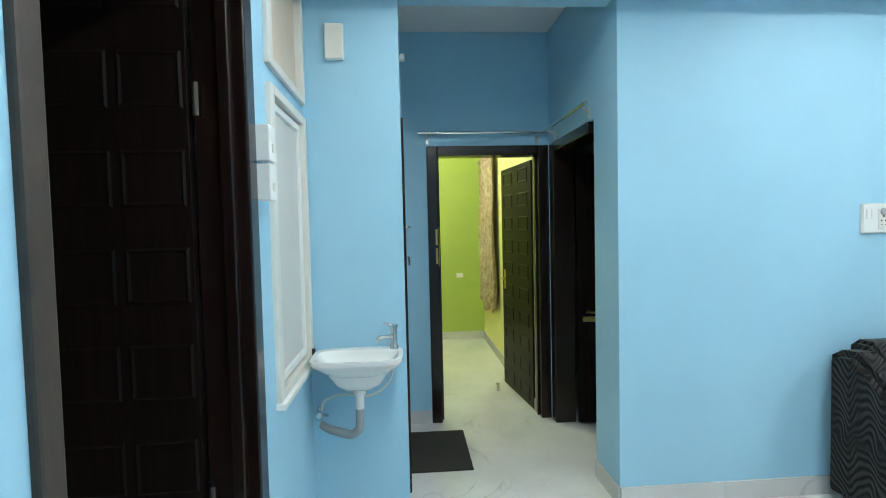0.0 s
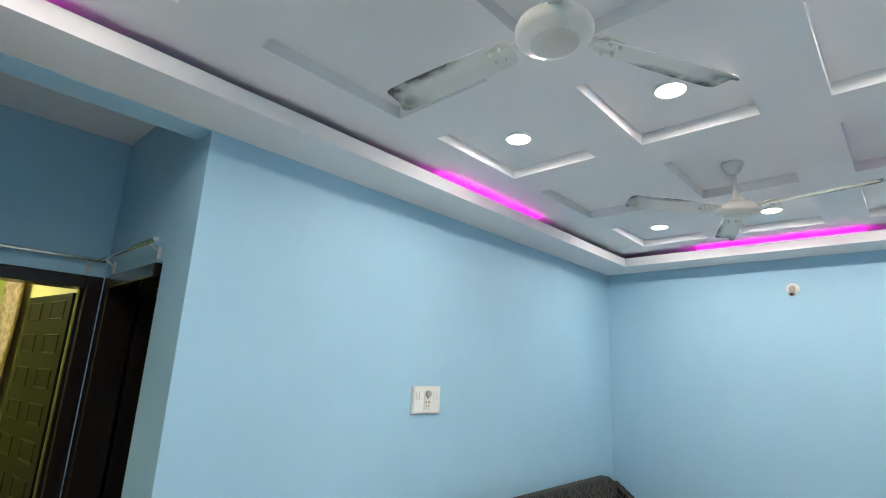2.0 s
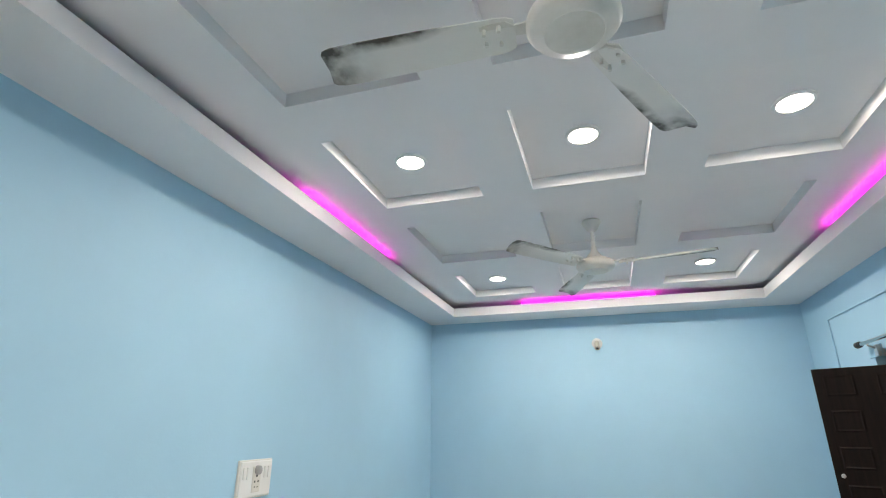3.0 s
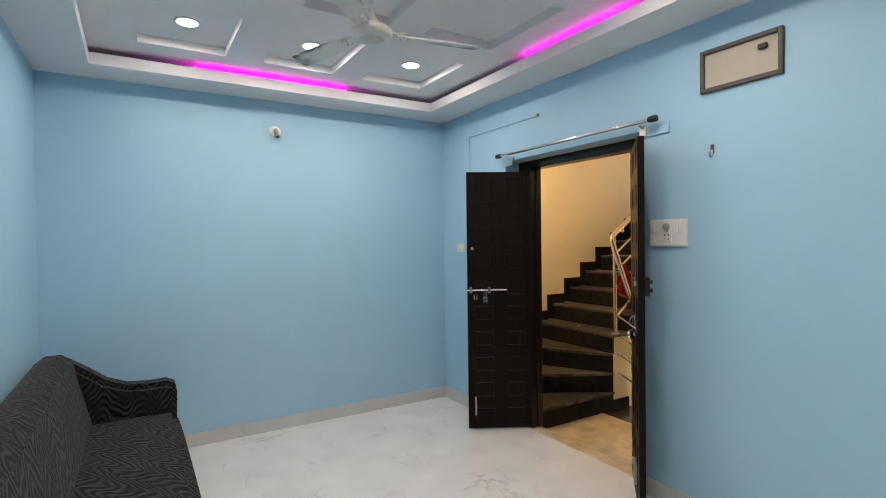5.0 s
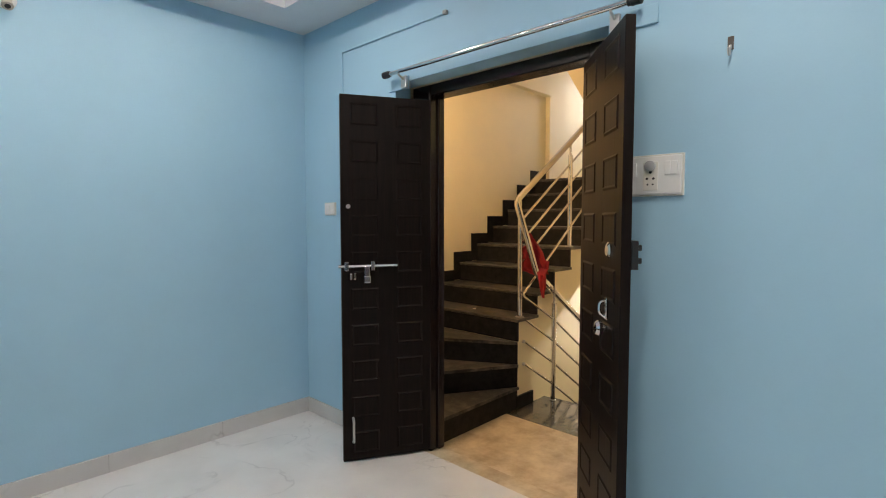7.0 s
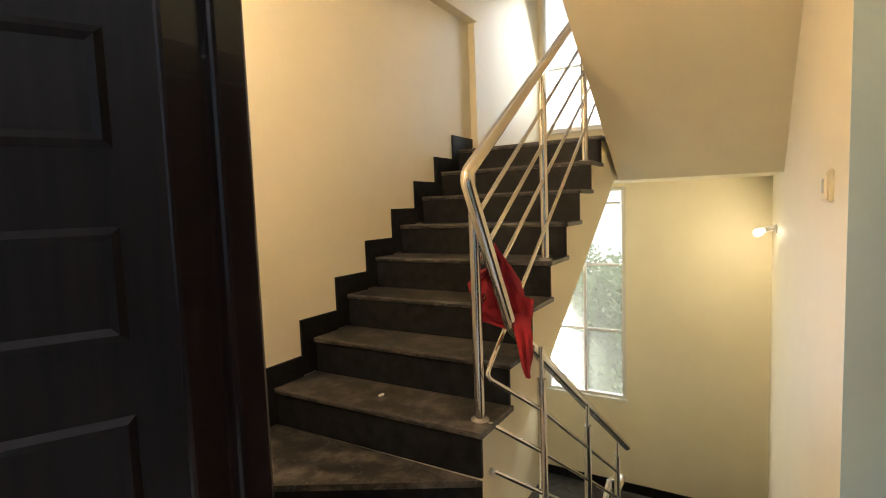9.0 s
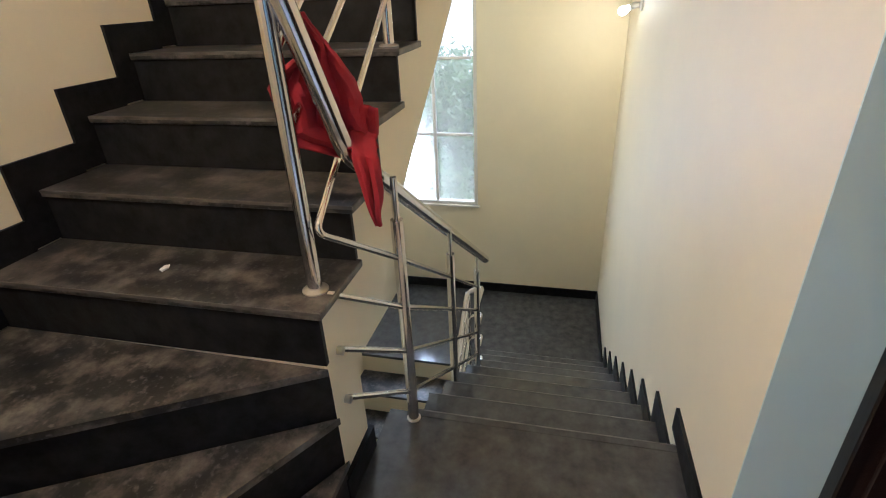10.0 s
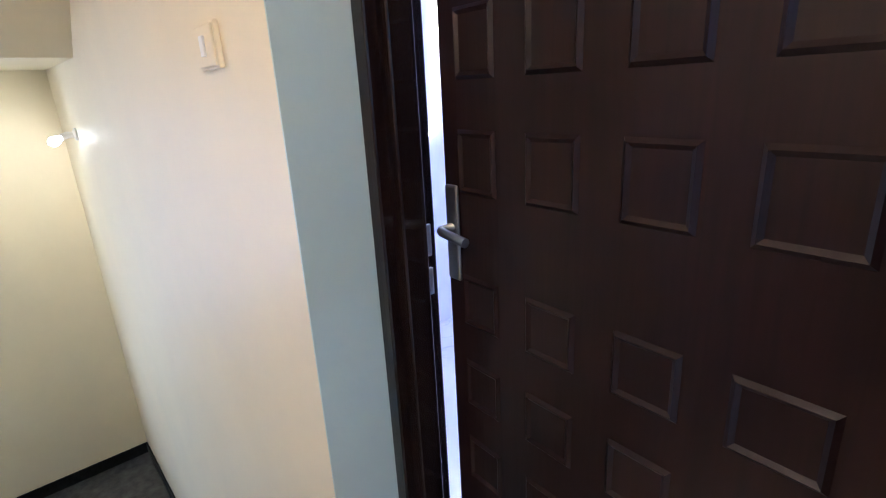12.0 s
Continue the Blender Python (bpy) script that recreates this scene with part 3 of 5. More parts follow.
# ---- hall things ----
def wavy_fabric():
    """Rows of S-shaped pile stripes, along the height on upright faces and along the depth on the seat."""
    m = material("wave_fabric", (0.02, 0.02, 0.02), 0.8)
    n, l = m.node_tree.nodes, m.node_tree.links
    b = n["Principled BSDF"]

    def maths(op, a, c=0.0, d=0.0):
        node = n.new("ShaderNodeMath")
        node.operation = op
        for slot, v in enumerate((a, c, d)):
            if isinstance(v, (int, float)):
                node.inputs[slot].default_value = v
            else:
                l.new(v, node.inputs[slot])
        return node.outputs[0]

    def cloud(scale, detail):
        t = n.new("ShaderNodeTexNoise")
        t.inputs["Scale"].default_value, t.inputs["Detail"].default_value = scale, detail
        l.new(tc.outputs["Object"], t.inputs["Vector"])
        return t.outputs[0]

    tc, geo = n.new("ShaderNodeTexCoord"), n.new("ShaderNodeNewGeometry")
    at, nv = n.new("ShaderNodeSeparateXYZ"), n.new("ShaderNodeSeparateXYZ")
    l.new(tc.outputs["Object"], at.inputs[0])
    l.new(geo.outputs["True Normal"], nv.inputs[0])
    flat = maths("SMOOTH_MIN", maths("ABSOLUTE", nv.outputs[2]), 1.0, 0.1)
    along = maths("ADD", at.outputs[1], maths("MULTIPLY", at.outputs[0], 1.3))
    deep = maths("ADD", maths("MULTIPLY", at.outputs[2], maths("SUBTRACT", 1.0, flat)), maths("MULTIPLY", at.outputs[0], flat))
    swing = maths("SINE", maths("MULTIPLY_ADD", along, 25.0, maths("MULTIPLY", cloud(3.5, 1.0), 6.0)))
    second = maths("SINE", maths("MULTIPLY_ADD", along, 61.0, maths("MULTIPLY", cloud(6.0, 1.0), 5.0)))
    phase = maths("ADD", deep, maths("ADD", maths("MULTIPLY", swing, 0.046), maths("MULTIPLY", second, 0.009)))
    stripe = maths("SINE", maths("MULTIPLY_ADD", phase, 150.0, maths("MULTIPLY", cloud(7.0, 1.0), 4.0)))
    pile = n.new("ShaderNodeMapRange")
    pile.inputs[1].default_value, pile.inputs[2].default_value = -0.55, 0.7
    l.new(stripe, pile.inputs[0])
    fade = n.new("ShaderNodeMapRange")       # worn patches where the stripes run together
    fade.inputs[1].default_value, fade.inputs[2].default_value, fade.inputs[4].default_value = 0.44, 0.62, 0.8
    l.new(cloud(7.0, 2.0), fade.inputs[0])
    mix = n.new("ShaderNodeMix")
    mix.data_type = "RGBA"
    mix.inputs[6].default_value, mix.inputs[7].default_value = (0.002, 0.002, 0.002, 1), (0.044, 0.041, 0.035, 1)
    l.new(pile.outputs[0], mix.inputs[0])
    worn = n.new("ShaderNodeMix")
    worn.data_type = "RGBA"
    worn.inputs[7].default_value = (0.013, 0.012, 0.011, 1)
    l.new(fade.outputs[0], worn.inputs[0])
    l.new(mix.outputs[2], worn.inputs[6])
    l.new(worn.outputs[2], b.inputs["Base Color"])
    bp = n.new("ShaderNodeBump")
    bp.inputs["Strength"].default_value, bp.inputs["Distance"].default_value = 0.7, 0.006
    l.new(pile.outputs[0], bp.inputs["Height"])
    l.new(bp.outputs[0], b.inputs["Normal"])
    b.inputs["Sheen Weight"].default_value, b.inputs["Specular IOR Level"].default_value = 0.1, 0.2
    return m


SOFA = wavy_fabric()


def rounded_prism(outline, y0, y1, bevel, segments=4):
    bm = bmesh.new()
    prism(bm, outline, y0, y1, "y")
    bmesh.ops.recalc_face_normals(bm, faces=bm.faces)
    bmesh.ops.bevel(bm, geom=[e for e in bm.edges if abs(e.verts[0].co.y - e.verts[1].co.y) < 1e-5], offset=bevel, segments=segments, affect="EDGES")
    return bm


def soft_box(x0, x1, y0, y1, z0, z1, bevel, swell=0.0, cuts=10):
    """A stuffed block: rounded edges and faces that swell a little."""
    bm = boxes((x0, x1, y0, y1, z0, z1))
    bmesh.ops.bevel(bm, geom=list(bm.edges), offset=bevel, segments=4, affect="EDGES")
    if swell:
        bmesh.ops.subdivide_edges(bm, edges=[e for e in bm.edges if e.calc_length() > 0.2], cuts=cuts, use_grid_fill=True)
        for v in bm.verts:
            u = 1 - (2 * (v.co.y - y0) / (y1 - y0) - 1) ** 2
            w = 1 - (2 * (v.co.x - x0) / (x1 - x0) - 1) ** 2
            if v.co.z > z1 - 0.01:
                v.co.z += swell * max(u, 0) ** 0.5 * max(w, 0) ** 0.5 + 0.004 * noise.noise(v.co * 9)
            if v.co.x > x1 - 0.01:
                v.co.x += 0.5 * swell * max(u, 0) ** 0.5
    return bm


SY0, SY1 = -2.84, -0.28
sofa = thing("sofa", pose(0.03, SY0, 0), "black and grey wave-patterned fabric sofa with sloping arms against the wall", "sofa")
SL = SY1 - SY0
ARM = [(0.0, 0.04), (0.0, 0.77), (0.06, 0.81), (0.15, 0.82), (0.25, 0.75), (0.35, 0.67), (0.46, 0.625), (0.58, 0.615), (0.68, 0.62), (0.73, 0.595), (0.74, 0.54), (0.73, 0.04)]
part("arm", rounded_prism(ARM, 0, 0.17, 0.035), SOFA, sofa, smooth=True)
part("arm", rounded_prism(ARM, SL - 0.17, SL, 0.035), SOFA, sofa, smooth=True)
BACK = [(0.0, 0.3), (0.0, 0.82), (0.05, 0.86), (0.13, 0.86), (0.18, 0.82), (0.28, 0.40), (0.28, 0.3)]
part("backrest", rounded_prism(BACK, 0.12, SL - 0.12, 0.02), SOFA, sofa, smooth=True)
part("base", soft_box(0.02, 0.70, 0.15, SL - 0.15, 0.05, 0.30, 0.02), SOFA, sofa, smooth=True)
part("seat_cushion", soft_box(0.22, 0.735, 0.17, SL - 0.17, 0.28, 0.42, 0.035, 0.03), SOFA, sofa, smooth=True)
for fx in (0.06, 0.67):
    for fy in (0.08, SL - 0.08):
        bm = bmesh.new()
        lathe(bm, [(0.02, 0), (0.028, 0.06)], 12, (fx, fy, 0))
        part("foot", bm, BLACK, sofa)


def switchboard(m, width, height, label, group="", socket=True, back=None, face=None):
    """Plate in the x-z plane, its face towards -y."""
    t = thing("switchboard", m, label, "switch", group)
    part("back_box", boxes((-width / 2, width / 2, -0.012, 0, -height / 2, height / 2), bevel=0.003), back or PLASTIC2, t)
    part("plate", boxes((-width / 2 + 0.006, width / 2 - 0.006, -0.018, -0.011, -height / 2 + 0.006, height / 2 - 0.006), bevel=0.004), face or PLASTIC, t)
    if not socket:
        part("switch", boxes((-0.012, 0.012, -0.024, -0.017, -0.022, 0.022), bevel=0.002), PLASTIC, t)
        return t
    bm = boxes((-0.028, 0.028, -0.021, -0.017, -0.056, 0.05), bevel=0.002)
    part("socket", bm, PLASTIC2, t)
    bm = bmesh.new()
    for hx, hz, r in ((0, 0.012, 0.006), (-0.012, -0.012, 0.005), (0.012, -0.012, 0.005), (-0.01, -0.034, 0.0035), (0.01, -0.034, 0.0035)):
        lathe(bm, [(r, -0.0215), (r, -0.017)], 10, (hx, 0, hz), "y")
    part("holes", bm, BLACK, t, "dark socket holes")
    bm = bmesh.new()
    lathe(bm, [(0.02, -0.018), (0.019, -0.034), (0.013, -0.037)], 18, (0.0, 0, 0.035), "y")
    part("regulator_knob", bm, GREY, t, "grey round fan regulator", True)
    for sx in (-width / 2 + 0.03, -width / 2 + 0.055, width / 2 - 0.055, width / 2 - 0.03):
        part("switch", boxes((sx - 0.010, sx + 0.010, -0.024, -0.017, 0.0, 0.05), bevel=0.002), PLASTIC, t)
    return t


switchboard(pose(0, -2.515, 1.49, 0, 0, 90), 0.235, 0.16, "white switchboard with a socket on the blue wall", "switchboards")
switchboard(pose(W, -2.43, 1.545, 0, 0, -90), 0.235, 0.155, "white switchboard with a grey knob beside the entrance", "switchboards")
switchboard(pose(W, -0.31, 1.45, 0, 0, -90), 0.12, 0.085, "small white bell switch beside the entrance door", "switchboards", False)


HOLDER = material("aged_cream_plastic", (0.46, 0.43, 0.37), 0.45, vary=0.15, scale=30)


def lamp_holder(m, label):
    t = thing("lamp_holder", m, label, "lamp holder")
    bm = bmesh.new()
    lathe(bm, [(0.045, 0), (0.045, -0.008), (0.03, -0.016), (0.018, -0.02)], 20, axis="y")
    part("base", bm, PLASTIC, t, smooth=True)
    bm = bmesh.new()
    tube(bm, [(0, -0.015, 0), (0, -0.035, 0.002), (0, -0.05, -0.012), (0, -0.075, -0.045)], [0.016, 0.02, 0.021, 0.019], 16)
    tube(bm, [(0, -0.075, -0.045), (0, -0.082, -0.054)], 0.0225, 16)
    part("holder", bm, HOLDER, t, "grey-cream holder", smooth=True)
    bm = bmesh.new()
    tube(bm, [(0, -0.0822, -0.0543), (0, -0.0834, -0.0558)], 0.012, 16)
    part("socket", bm, BLACK, t, "dark open socket")
    return t


lamp_holder(pose(1.53, 0, 2.415), "empty white angled lamp holder on the blue wall")


def curtain_rod(start, end, out, label, group="curtain rods", finial=True):
    """Steel rod with end caps on two brackets; out points from the rod to the wall."""
    a, b, o = Vector(start), Vector(end), Vector(out)
    t = thing("curtain_rod", Matrix.Translation((a + b) / 2), label, "curtain rod", group)
    c = (a + b) / 2
    way = (b - a).normalized()
    bm = bmesh.new()
    tube(bm, [a - c, b - c], 0.0115, 14)
    part("rod", bm, CHROME, t, smooth=True)
    for e, s in ((a, -1), (b, 1)):
        if finial:
            bm = bmesh.new()
            p = e - c
            tube(bm, [p, p + way * s * 0.012, p + way * s * 0.014, p + way * s * 0.05, p + way * s * 0.055], [0.016, 0.016, 0.019, 0.019, 0.012], 14)
            part("finial", bm, BLACK, t, "dark ribbed end cap", True)
        bm = bmesh.new()
        p = e - c - way * s * 0.07
        tube(bm, [p + Vector((0, 0, -0.014)), p + o * 0.5 + Vector((0, 0, -0.03)), p + o + Vector((0, 0, -0.045))], 0.006, 8)
        q = p + o * 0.9 + Vector((0, 0, -0.05))
        d = 0.02 if finial else 0.011
        box(bm, q.x - d, q.x + d, q.y - d, q.y + d, q.z - 0.03, q.z + 0.035, bevel=0.003)
        part("bracket", bm, STEEL, t)
    return t


curtain_rod((3.055, -0.99, 2.19), (3.055, -2.35, 2.19), (0.062, 0, 0), "steel curtain rod with dark end caps above the entrance")
curtain_rod((-1.20, -4.955, 2.188), (-1.20, -3.985, 2.188), (-0.05, 0, 0), "thin steel curtain rod above the bedroom door", finial=False)
curtain_rod((-0.32, -4.01, 2.192), (-1.16, -4.01, 2.192), (0, 0.05, 0), "thin steel curtain rod on the corridor wall", finial=False)
for py in (-1.0, -2.36):
    tagged(new("rod_block", finish(boxes((W - 0.012, W, py - 0.08, py + 0.08, 2.11, 2.18), bevel=0.002), "rod_block", BLUE)), "blue painted wooden block behind the rod bracket", "block", "rod blocks")

bm = bmesh.new()
tube(bm, bent([(W - 0.006, -0.46, 1.49), (W - 0.006, -0.46, 2.44), (W - 0.006, -1.35, 2.44)], 0.01), 0.006, 8)
tagged(new("cable_conduit", finish(bm, "cable_conduit", BLUE)), "thin wall cable run painted blue like the wall", "cable")
tagged(new("wall_clip", finish(boxes((W - 0.02, W, -1.375, -1.35, 2.43, 2.45), bevel=0.003), "wall_clip", GREY)), "small grey clip at the end of the cable run", "wall clip")

hook = thing("wall_hook", pose(W, -2.684, 1.97, 0, 0, -90), "small grey hook plate screwed to the wall", "hook")
part("plate", boxes((-0.010, 0.010, -0.006, 0, -0.016, 0.03), bevel=0.003), VENT_FRAME, hook)
bm = bmesh.new()
tube(bm, bent([(0, -0.006, 0.0), (0, -0.012, -0.035), (0, -0.028, -0.035), (0, -0.03, -0.012)], 0.01), 0.004, 8)
part("prong", bm, STEEL, hook)

vent = thing("window_2", pose(W, -2.825, 2.38, 0, 0, -90), "small closed ventilator with a dark frame high on the wall", "window", kind="structure")
bm = frame_bars(-0.2, 0.2, 0.22, -0.02, 0.03, 0.022)
box(bm, -0.2, 0.2, -0.02, 0.03, 0, 0.022, bevel=0.004)
bmesh.ops.translate(bm, verts=bm.verts, vec=(0, 0, -0.11))
VENT_PANEL = material("beige_board", (0.52, 0.46, 0.38), 0.6, vary=0.08, scale=6)
part("window_frame", bm, VENT_FRAME, vent)
part("panel", boxes((-0.18, 0.18, -0.002, 0.01, -0.09, 0.09)), VENT_PANEL, vent)
part("latch", boxes((0.09, 0.13, -0.02, -0.002, 0.03, 0.055), bevel=0.004), BLACK, vent)

# ---- corridor: doors, basin, window ----
door2 = thing("door_2", pose(XG, -4.45, 0, 0, 0, 90), "dark brown bedroom door standing open", "door", kind="structure")
part("door_frame", boxes((-0.443, -0.363, -0.012, 0.15, 0, 2.1), (0.405, 0.484, -0.012, 0.15, 0, 2.1), (-0.363, 0.405, -0.012, 0.15, 2.028, 2.1), bevel=0.006), FRAME, door2)
part("stop_bead", boxes((-0.363, -0.348, 0.05, 0.1, 0, 2.028), (0.39, 0.405, 0.05, 0.1, 0, 2.028), bevel=0.003), FRAME, door2)
M2 = z_turn(0.402, 0.160, 0.01, 97)
leaf = door_leaf(door2, "leaf", 0.76, 2.0, 2, 10, WOOD, M2)
bm = bmesh.new()
tube(bm, bent([(0.68, 0.02, 1.0), (0.68, 0.06, 1.0), (0.58, 0.06, 1.0)], 0.02), 0.009, 8)
box(bm, 0.66, 0.70, 0.017, 0.024, 0.9, 1.08, bevel=0.002)
fitting("handle", bm, M2, BRASS, leaf, "brass lever handle")
part("strike_plate", boxes((-0.364, -0.358, 0.01, 0.045, 1.2, 1.5), (-0.388, -0.372, -0.015, -0.011, 1.22, 1.34), (-0.388, -0.372, -0.015, -0.011, 1.36, 1.48), bevel=0.002), BRASS, door2, "aged brass strike plate")

door3 = thing("door_3", pose(-0.765, YA, 0), "dark brown corridor door standing open", "door", kind="structure")
part("door_frame", boxes((-0.479, -0.37, -0.004, 0.15, 0, 2.1), (0.365, 0.435, 0.04, 0.15, 0, 2.1), (-0.37, 0.365, -0.012, 0.15, 2.03, 2.1), bevel=0.006), FRAME, door3)
M3 = z_turn(-0.35, 0.165, 0.01, 86)
leaf = door_leaf(door3, "leaf", 0.70, 2.0, 2, 7, WOOD, M3)
bm = bmesh.new()
tube(bm, bent([(0.14, -0.02, 0.83), (0.14, -0.05, 0.83), (0.05, -0.05, 0.84)], 0.02), 0.010, 8)
box(bm, 0.03, 0.16, -0.024, -0.017, 0.76, 0.80, bevel=0.002)
fitting("handle", bm, M3, BRASS, leaf, "brass lever handle")

door4 = thing("door_4", pose(-0.65, YB, 0, 0, 0, 180), "closed dark brown corridor door", "door", kind="structure")
part("door_frame", frame_bars(-0.4, 0.4, 2.1, -0.012, 0.15), FRAME, door4)
leaf = door_leaf(door4, "leaf", 0.65, 2.02, 2, 7, WOOD, z_turn(-0.325, 0.06, 0.01, 0))
bm = bmesh.new()
tube(bm, bent([(-0.27, 0.04, 1.5), (-0.27, -0.03, 1.5), (-0.2, -0.03, 1.5)], 0.02), 0.008, 8)
tube(bm, bent([(0.25, 0.04, 1.3), (0.25, -0.03, 1.3), (0.25, -0.03, 1.24)], 0.01), 0.006, 8)
part("handle", bm, CHROME, leaf, "steel lever and hook")
clip = thing("cable_clip", pose(-0.35, YB, 2.45), "small white clip on the corridor wall", "clip")
part("clip", boxes((-0.02, 0.02, 0, 0.03, -0.015, 0.02), bevel=0.004), PLASTIC, clip)

door5 = thing("door_5", pose(1.358, YS, 0, 0, 0, 180), "dark brown bathroom door standing open inwards", "door", kind="structure")
part("door_frame", boxes((0.425, 0.508, -0.014, 0.15, 0, 2.42), (0.408, 0.43, 0.03, 0.07, 0, 2.345), (-0.458, 0.425, -0.014, 0.15, 2.345, 2.42), bevel=0.006), FRAME, door5)
part("jamb", boxes((-0.508, -0.458, -0.014, 0.15, 0, 2.42), bevel=0.006), JAMB, door5, "brown door jamb with rough paint edges and reflected light in its colour")
M5 = z_turn(0.42, 0.155, 0.04, 91)
leaf = door_leaf(door5, "leaf", 0.86, 2.36, 4, 8, WOOD, M5, mx=0.06, mz=0.21)
part("strike_plate", boxes((-0.46, -0.452, 0.0, 0.04, 1.5, 1.56), bevel=0.002), BRASS, door5, "small aged brass strike")
bm = bmesh.new()
tube(bm, [(0.403, 0.13, 0.6), (0.403, 0.13, 0.7)], 0.008, 8)
tube(bm, [(0.403, 0.13, 1.85), (0.403, 0.13, 1.95)], 0.008, 8)
part("hinge", bm, VENT_FRAME, door5)

basin = thing("washbasin", pose(0, -5.298, 0.737, 0, 0, 90), "small white ceramic wall basin with a chrome tap", "washbasin")
bm = bmesh.new()
rings = []
for s, z, _ in ((1.0, 0.165, 0), (1.0, 0.150, 0), (0.97, 0.138, 0), (0.70, 0.088, 0.02), (0.52, 0.03, 0.03), (0.34, 0.0, 0.04), (0.18, -0.012, 0.06)):
    ring = []
    for k in range(28):
        a = k * math.tau / 28
        px, py = 0.215 * s * math.copysign(abs(math.cos(a)) ** 0.42, math.cos(a)), math.sin(a)
        py = -0.15 + 0.15 * s * math.copysign(abs(py) ** 0.45, py)
        if z < 0.1:
            py = min(py + 0.03, 0)
        ring.append(bm.verts.new((px, py, z)))
    rings.append(ring)
inner = []
for s, z in ((0.90, 0.165), (0.84, 0.15), (0.62, 0.09), (0.25, 0.06), (0.06, 0.058)):
    inner.append([bm.verts.new((0.215 * s * math.copysign(abs(math.cos(k * math.tau / 28)) ** 0.42, math.cos(k * math.tau / 28)),
                                -0.165 + 0.13 * s * math.copysign(abs(math.sin(k * math.tau / 28)) ** 0.45, math.sin(k * math.tau / 28)), z)) for k in range(28)])
chain = rings[::-1] + inner
for a, b in zip(chain, chain[1:]):
    for k in range(28):
        bm.faces.new((a[k], a[(k + 1) % 28], b[(k + 1) % 28], b[k]))
bm.faces.new(chain[0])
bm.faces.new(chain[-1])
part("bowl", bm, CERAMIC, basin, smooth=True)
bm = bmesh.new()
lathe(bm, [(0.022, 0.165), (0.02, 0.18), (0.016, 0.185), (0.016, 0.27), (0.02, 0.272), (0.02, 0.285), (0.008, 0.288)], 18, (0.17, -0.05, 0))
tube(bm, bent([(0.17, -0.05, 0.225), (0.1, -0.10, 0.232), (0.09, -0.107, 0.215)], 0.01), 0.010, 10)
tube(bm, [(0.17, -0.05, 0.28), (0.12, -0.06, 0.295)], 0.005, 8)
part("tap", bm, CHROME, basin, "chrome pillar tap", True)
bm = bmesh.new()
lathe(bm, [(0.03, -0.01), (0.03, -0.03), (0.022, -0.035), (0.022, -0.1), (0.018, -0.1)], 16, (0, -0.13, 0))
part("waste", bm, PLASTIC, basin, "white plastic waste", True)
bm = bmesh.new()
tube(bm, bent([(0, -0.13, -0.09), (0, -0.13, -0.2), (-0.04, -0.12, -0.235), (-0.16, -0.06, -0.225), (-0.2, 0.0, -0.225)], 0.04), 0.02, 12)
part("waste_pipe", bm, GREY, basin, "grey corrugated waste pipe", True)
bm = bmesh.new()
tube(bm, bent([(0.17, -0.06, 0.12), (0.15, -0.07, 0.0), (0.05, -0.07, -0.07), (-0.1, -0.05, -0.05), (-0.19, -0.03, -0.09), (-0.2, -0.03, -0.14)], 0.08), 0.006, 8)
part("hose", bm, PLASTIC2, basin, "thin braided supply hose", True)
bm = bmesh.new()
tube(bm, [(-0.205, 0, -0.15), (-0.205, -0.07, -0.15)], 0.014, 12)
tube(bm, [(-0.205, -0.05, -0.18), (-0.205, -0.05, -0.11)], 0.009, 10)
tube(bm, [(-0.205, -0.055, -0.15), (-0.16, -0.07, -0.15)], 0.008, 10)
part("angle_valve", bm, CHROME, basin, "chrome angle valve", True)

bell = thing("door_bell", pose(0, -5.38, 2.408, 0, 0, 90), "cream plastic door bell box high on the wall", "door bell")
part("case", boxes((-0.045, 0.045, -0.035, 0, -0.085, 0.085), bevel=0.006), PLASTIC2, bell)

mat_ob = thing("doormat", pose(-0.775, -4.873, 0), "dark grey rectangular doormat before the bedroom door", "doormat")
part("mat_body", boxes((-0.30, 0.30, -0.195, 0.195, 0, 0.012), bevel=0.004), MAT, mat_ob)

FROST = material("frosted_glass", (0.62, 0.60, 0.56), 0.35, vary=0.06, scale=4)
TRANSOM = material("beige_frosted_glass", (0.66, 0.55, 0.42), 0.35, second=(0.58, 0.46, 0.34), scale=5)
win1 = thing("window_1", pose(0.35, YS, 0, 0, 0, 180), "white framed window with frosted panes and a transom", "window", kind="structure")
bm = bmesh.new()
for z0, z1 in ((0.86, 2.035), (2.1, 2.6)):
    box(bm, -0.32, -0.265, -0.02, 0.06, z0, z1, bevel=0.004)
    box(bm, 0.265, 0.32, -0.02, 0.06, z0, z1, bevel=0.004)
    box(bm, -0.265, 0.265, -0.02, 0.06, z0, z0 + 0.035, bevel=0.004)
    box(bm, -0.265, 0.265, -0.02, 0.06, z1 - 0.035, z1, bevel=0.004)
part("window_frame", bm, PLASTIC2, win1)
part("sash", boxes((-0.255, -0.225, 0.0, 0.03, 0.905, 1.99), (0.225, 0.255, 0.0, 0.03, 0.905, 1.99), (-0.225, 0.225, 0.0, 0.03, 0.905, 0.935), (-0.225, 0.225, 0.0, 0.03, 1.96, 1.99), bevel=0.003), PLASTIC, win1)
part("pane", boxes((-0.224, 0.224, 0.012, 0.018, 0.936, 1.959)), FROST, win1, "frosted pane")
part("pane", boxes((-0.264, 0.264, 0.012, 0.018, 2.136, 2.564)), TRANSOM, win1, "beige frosted transom pane")
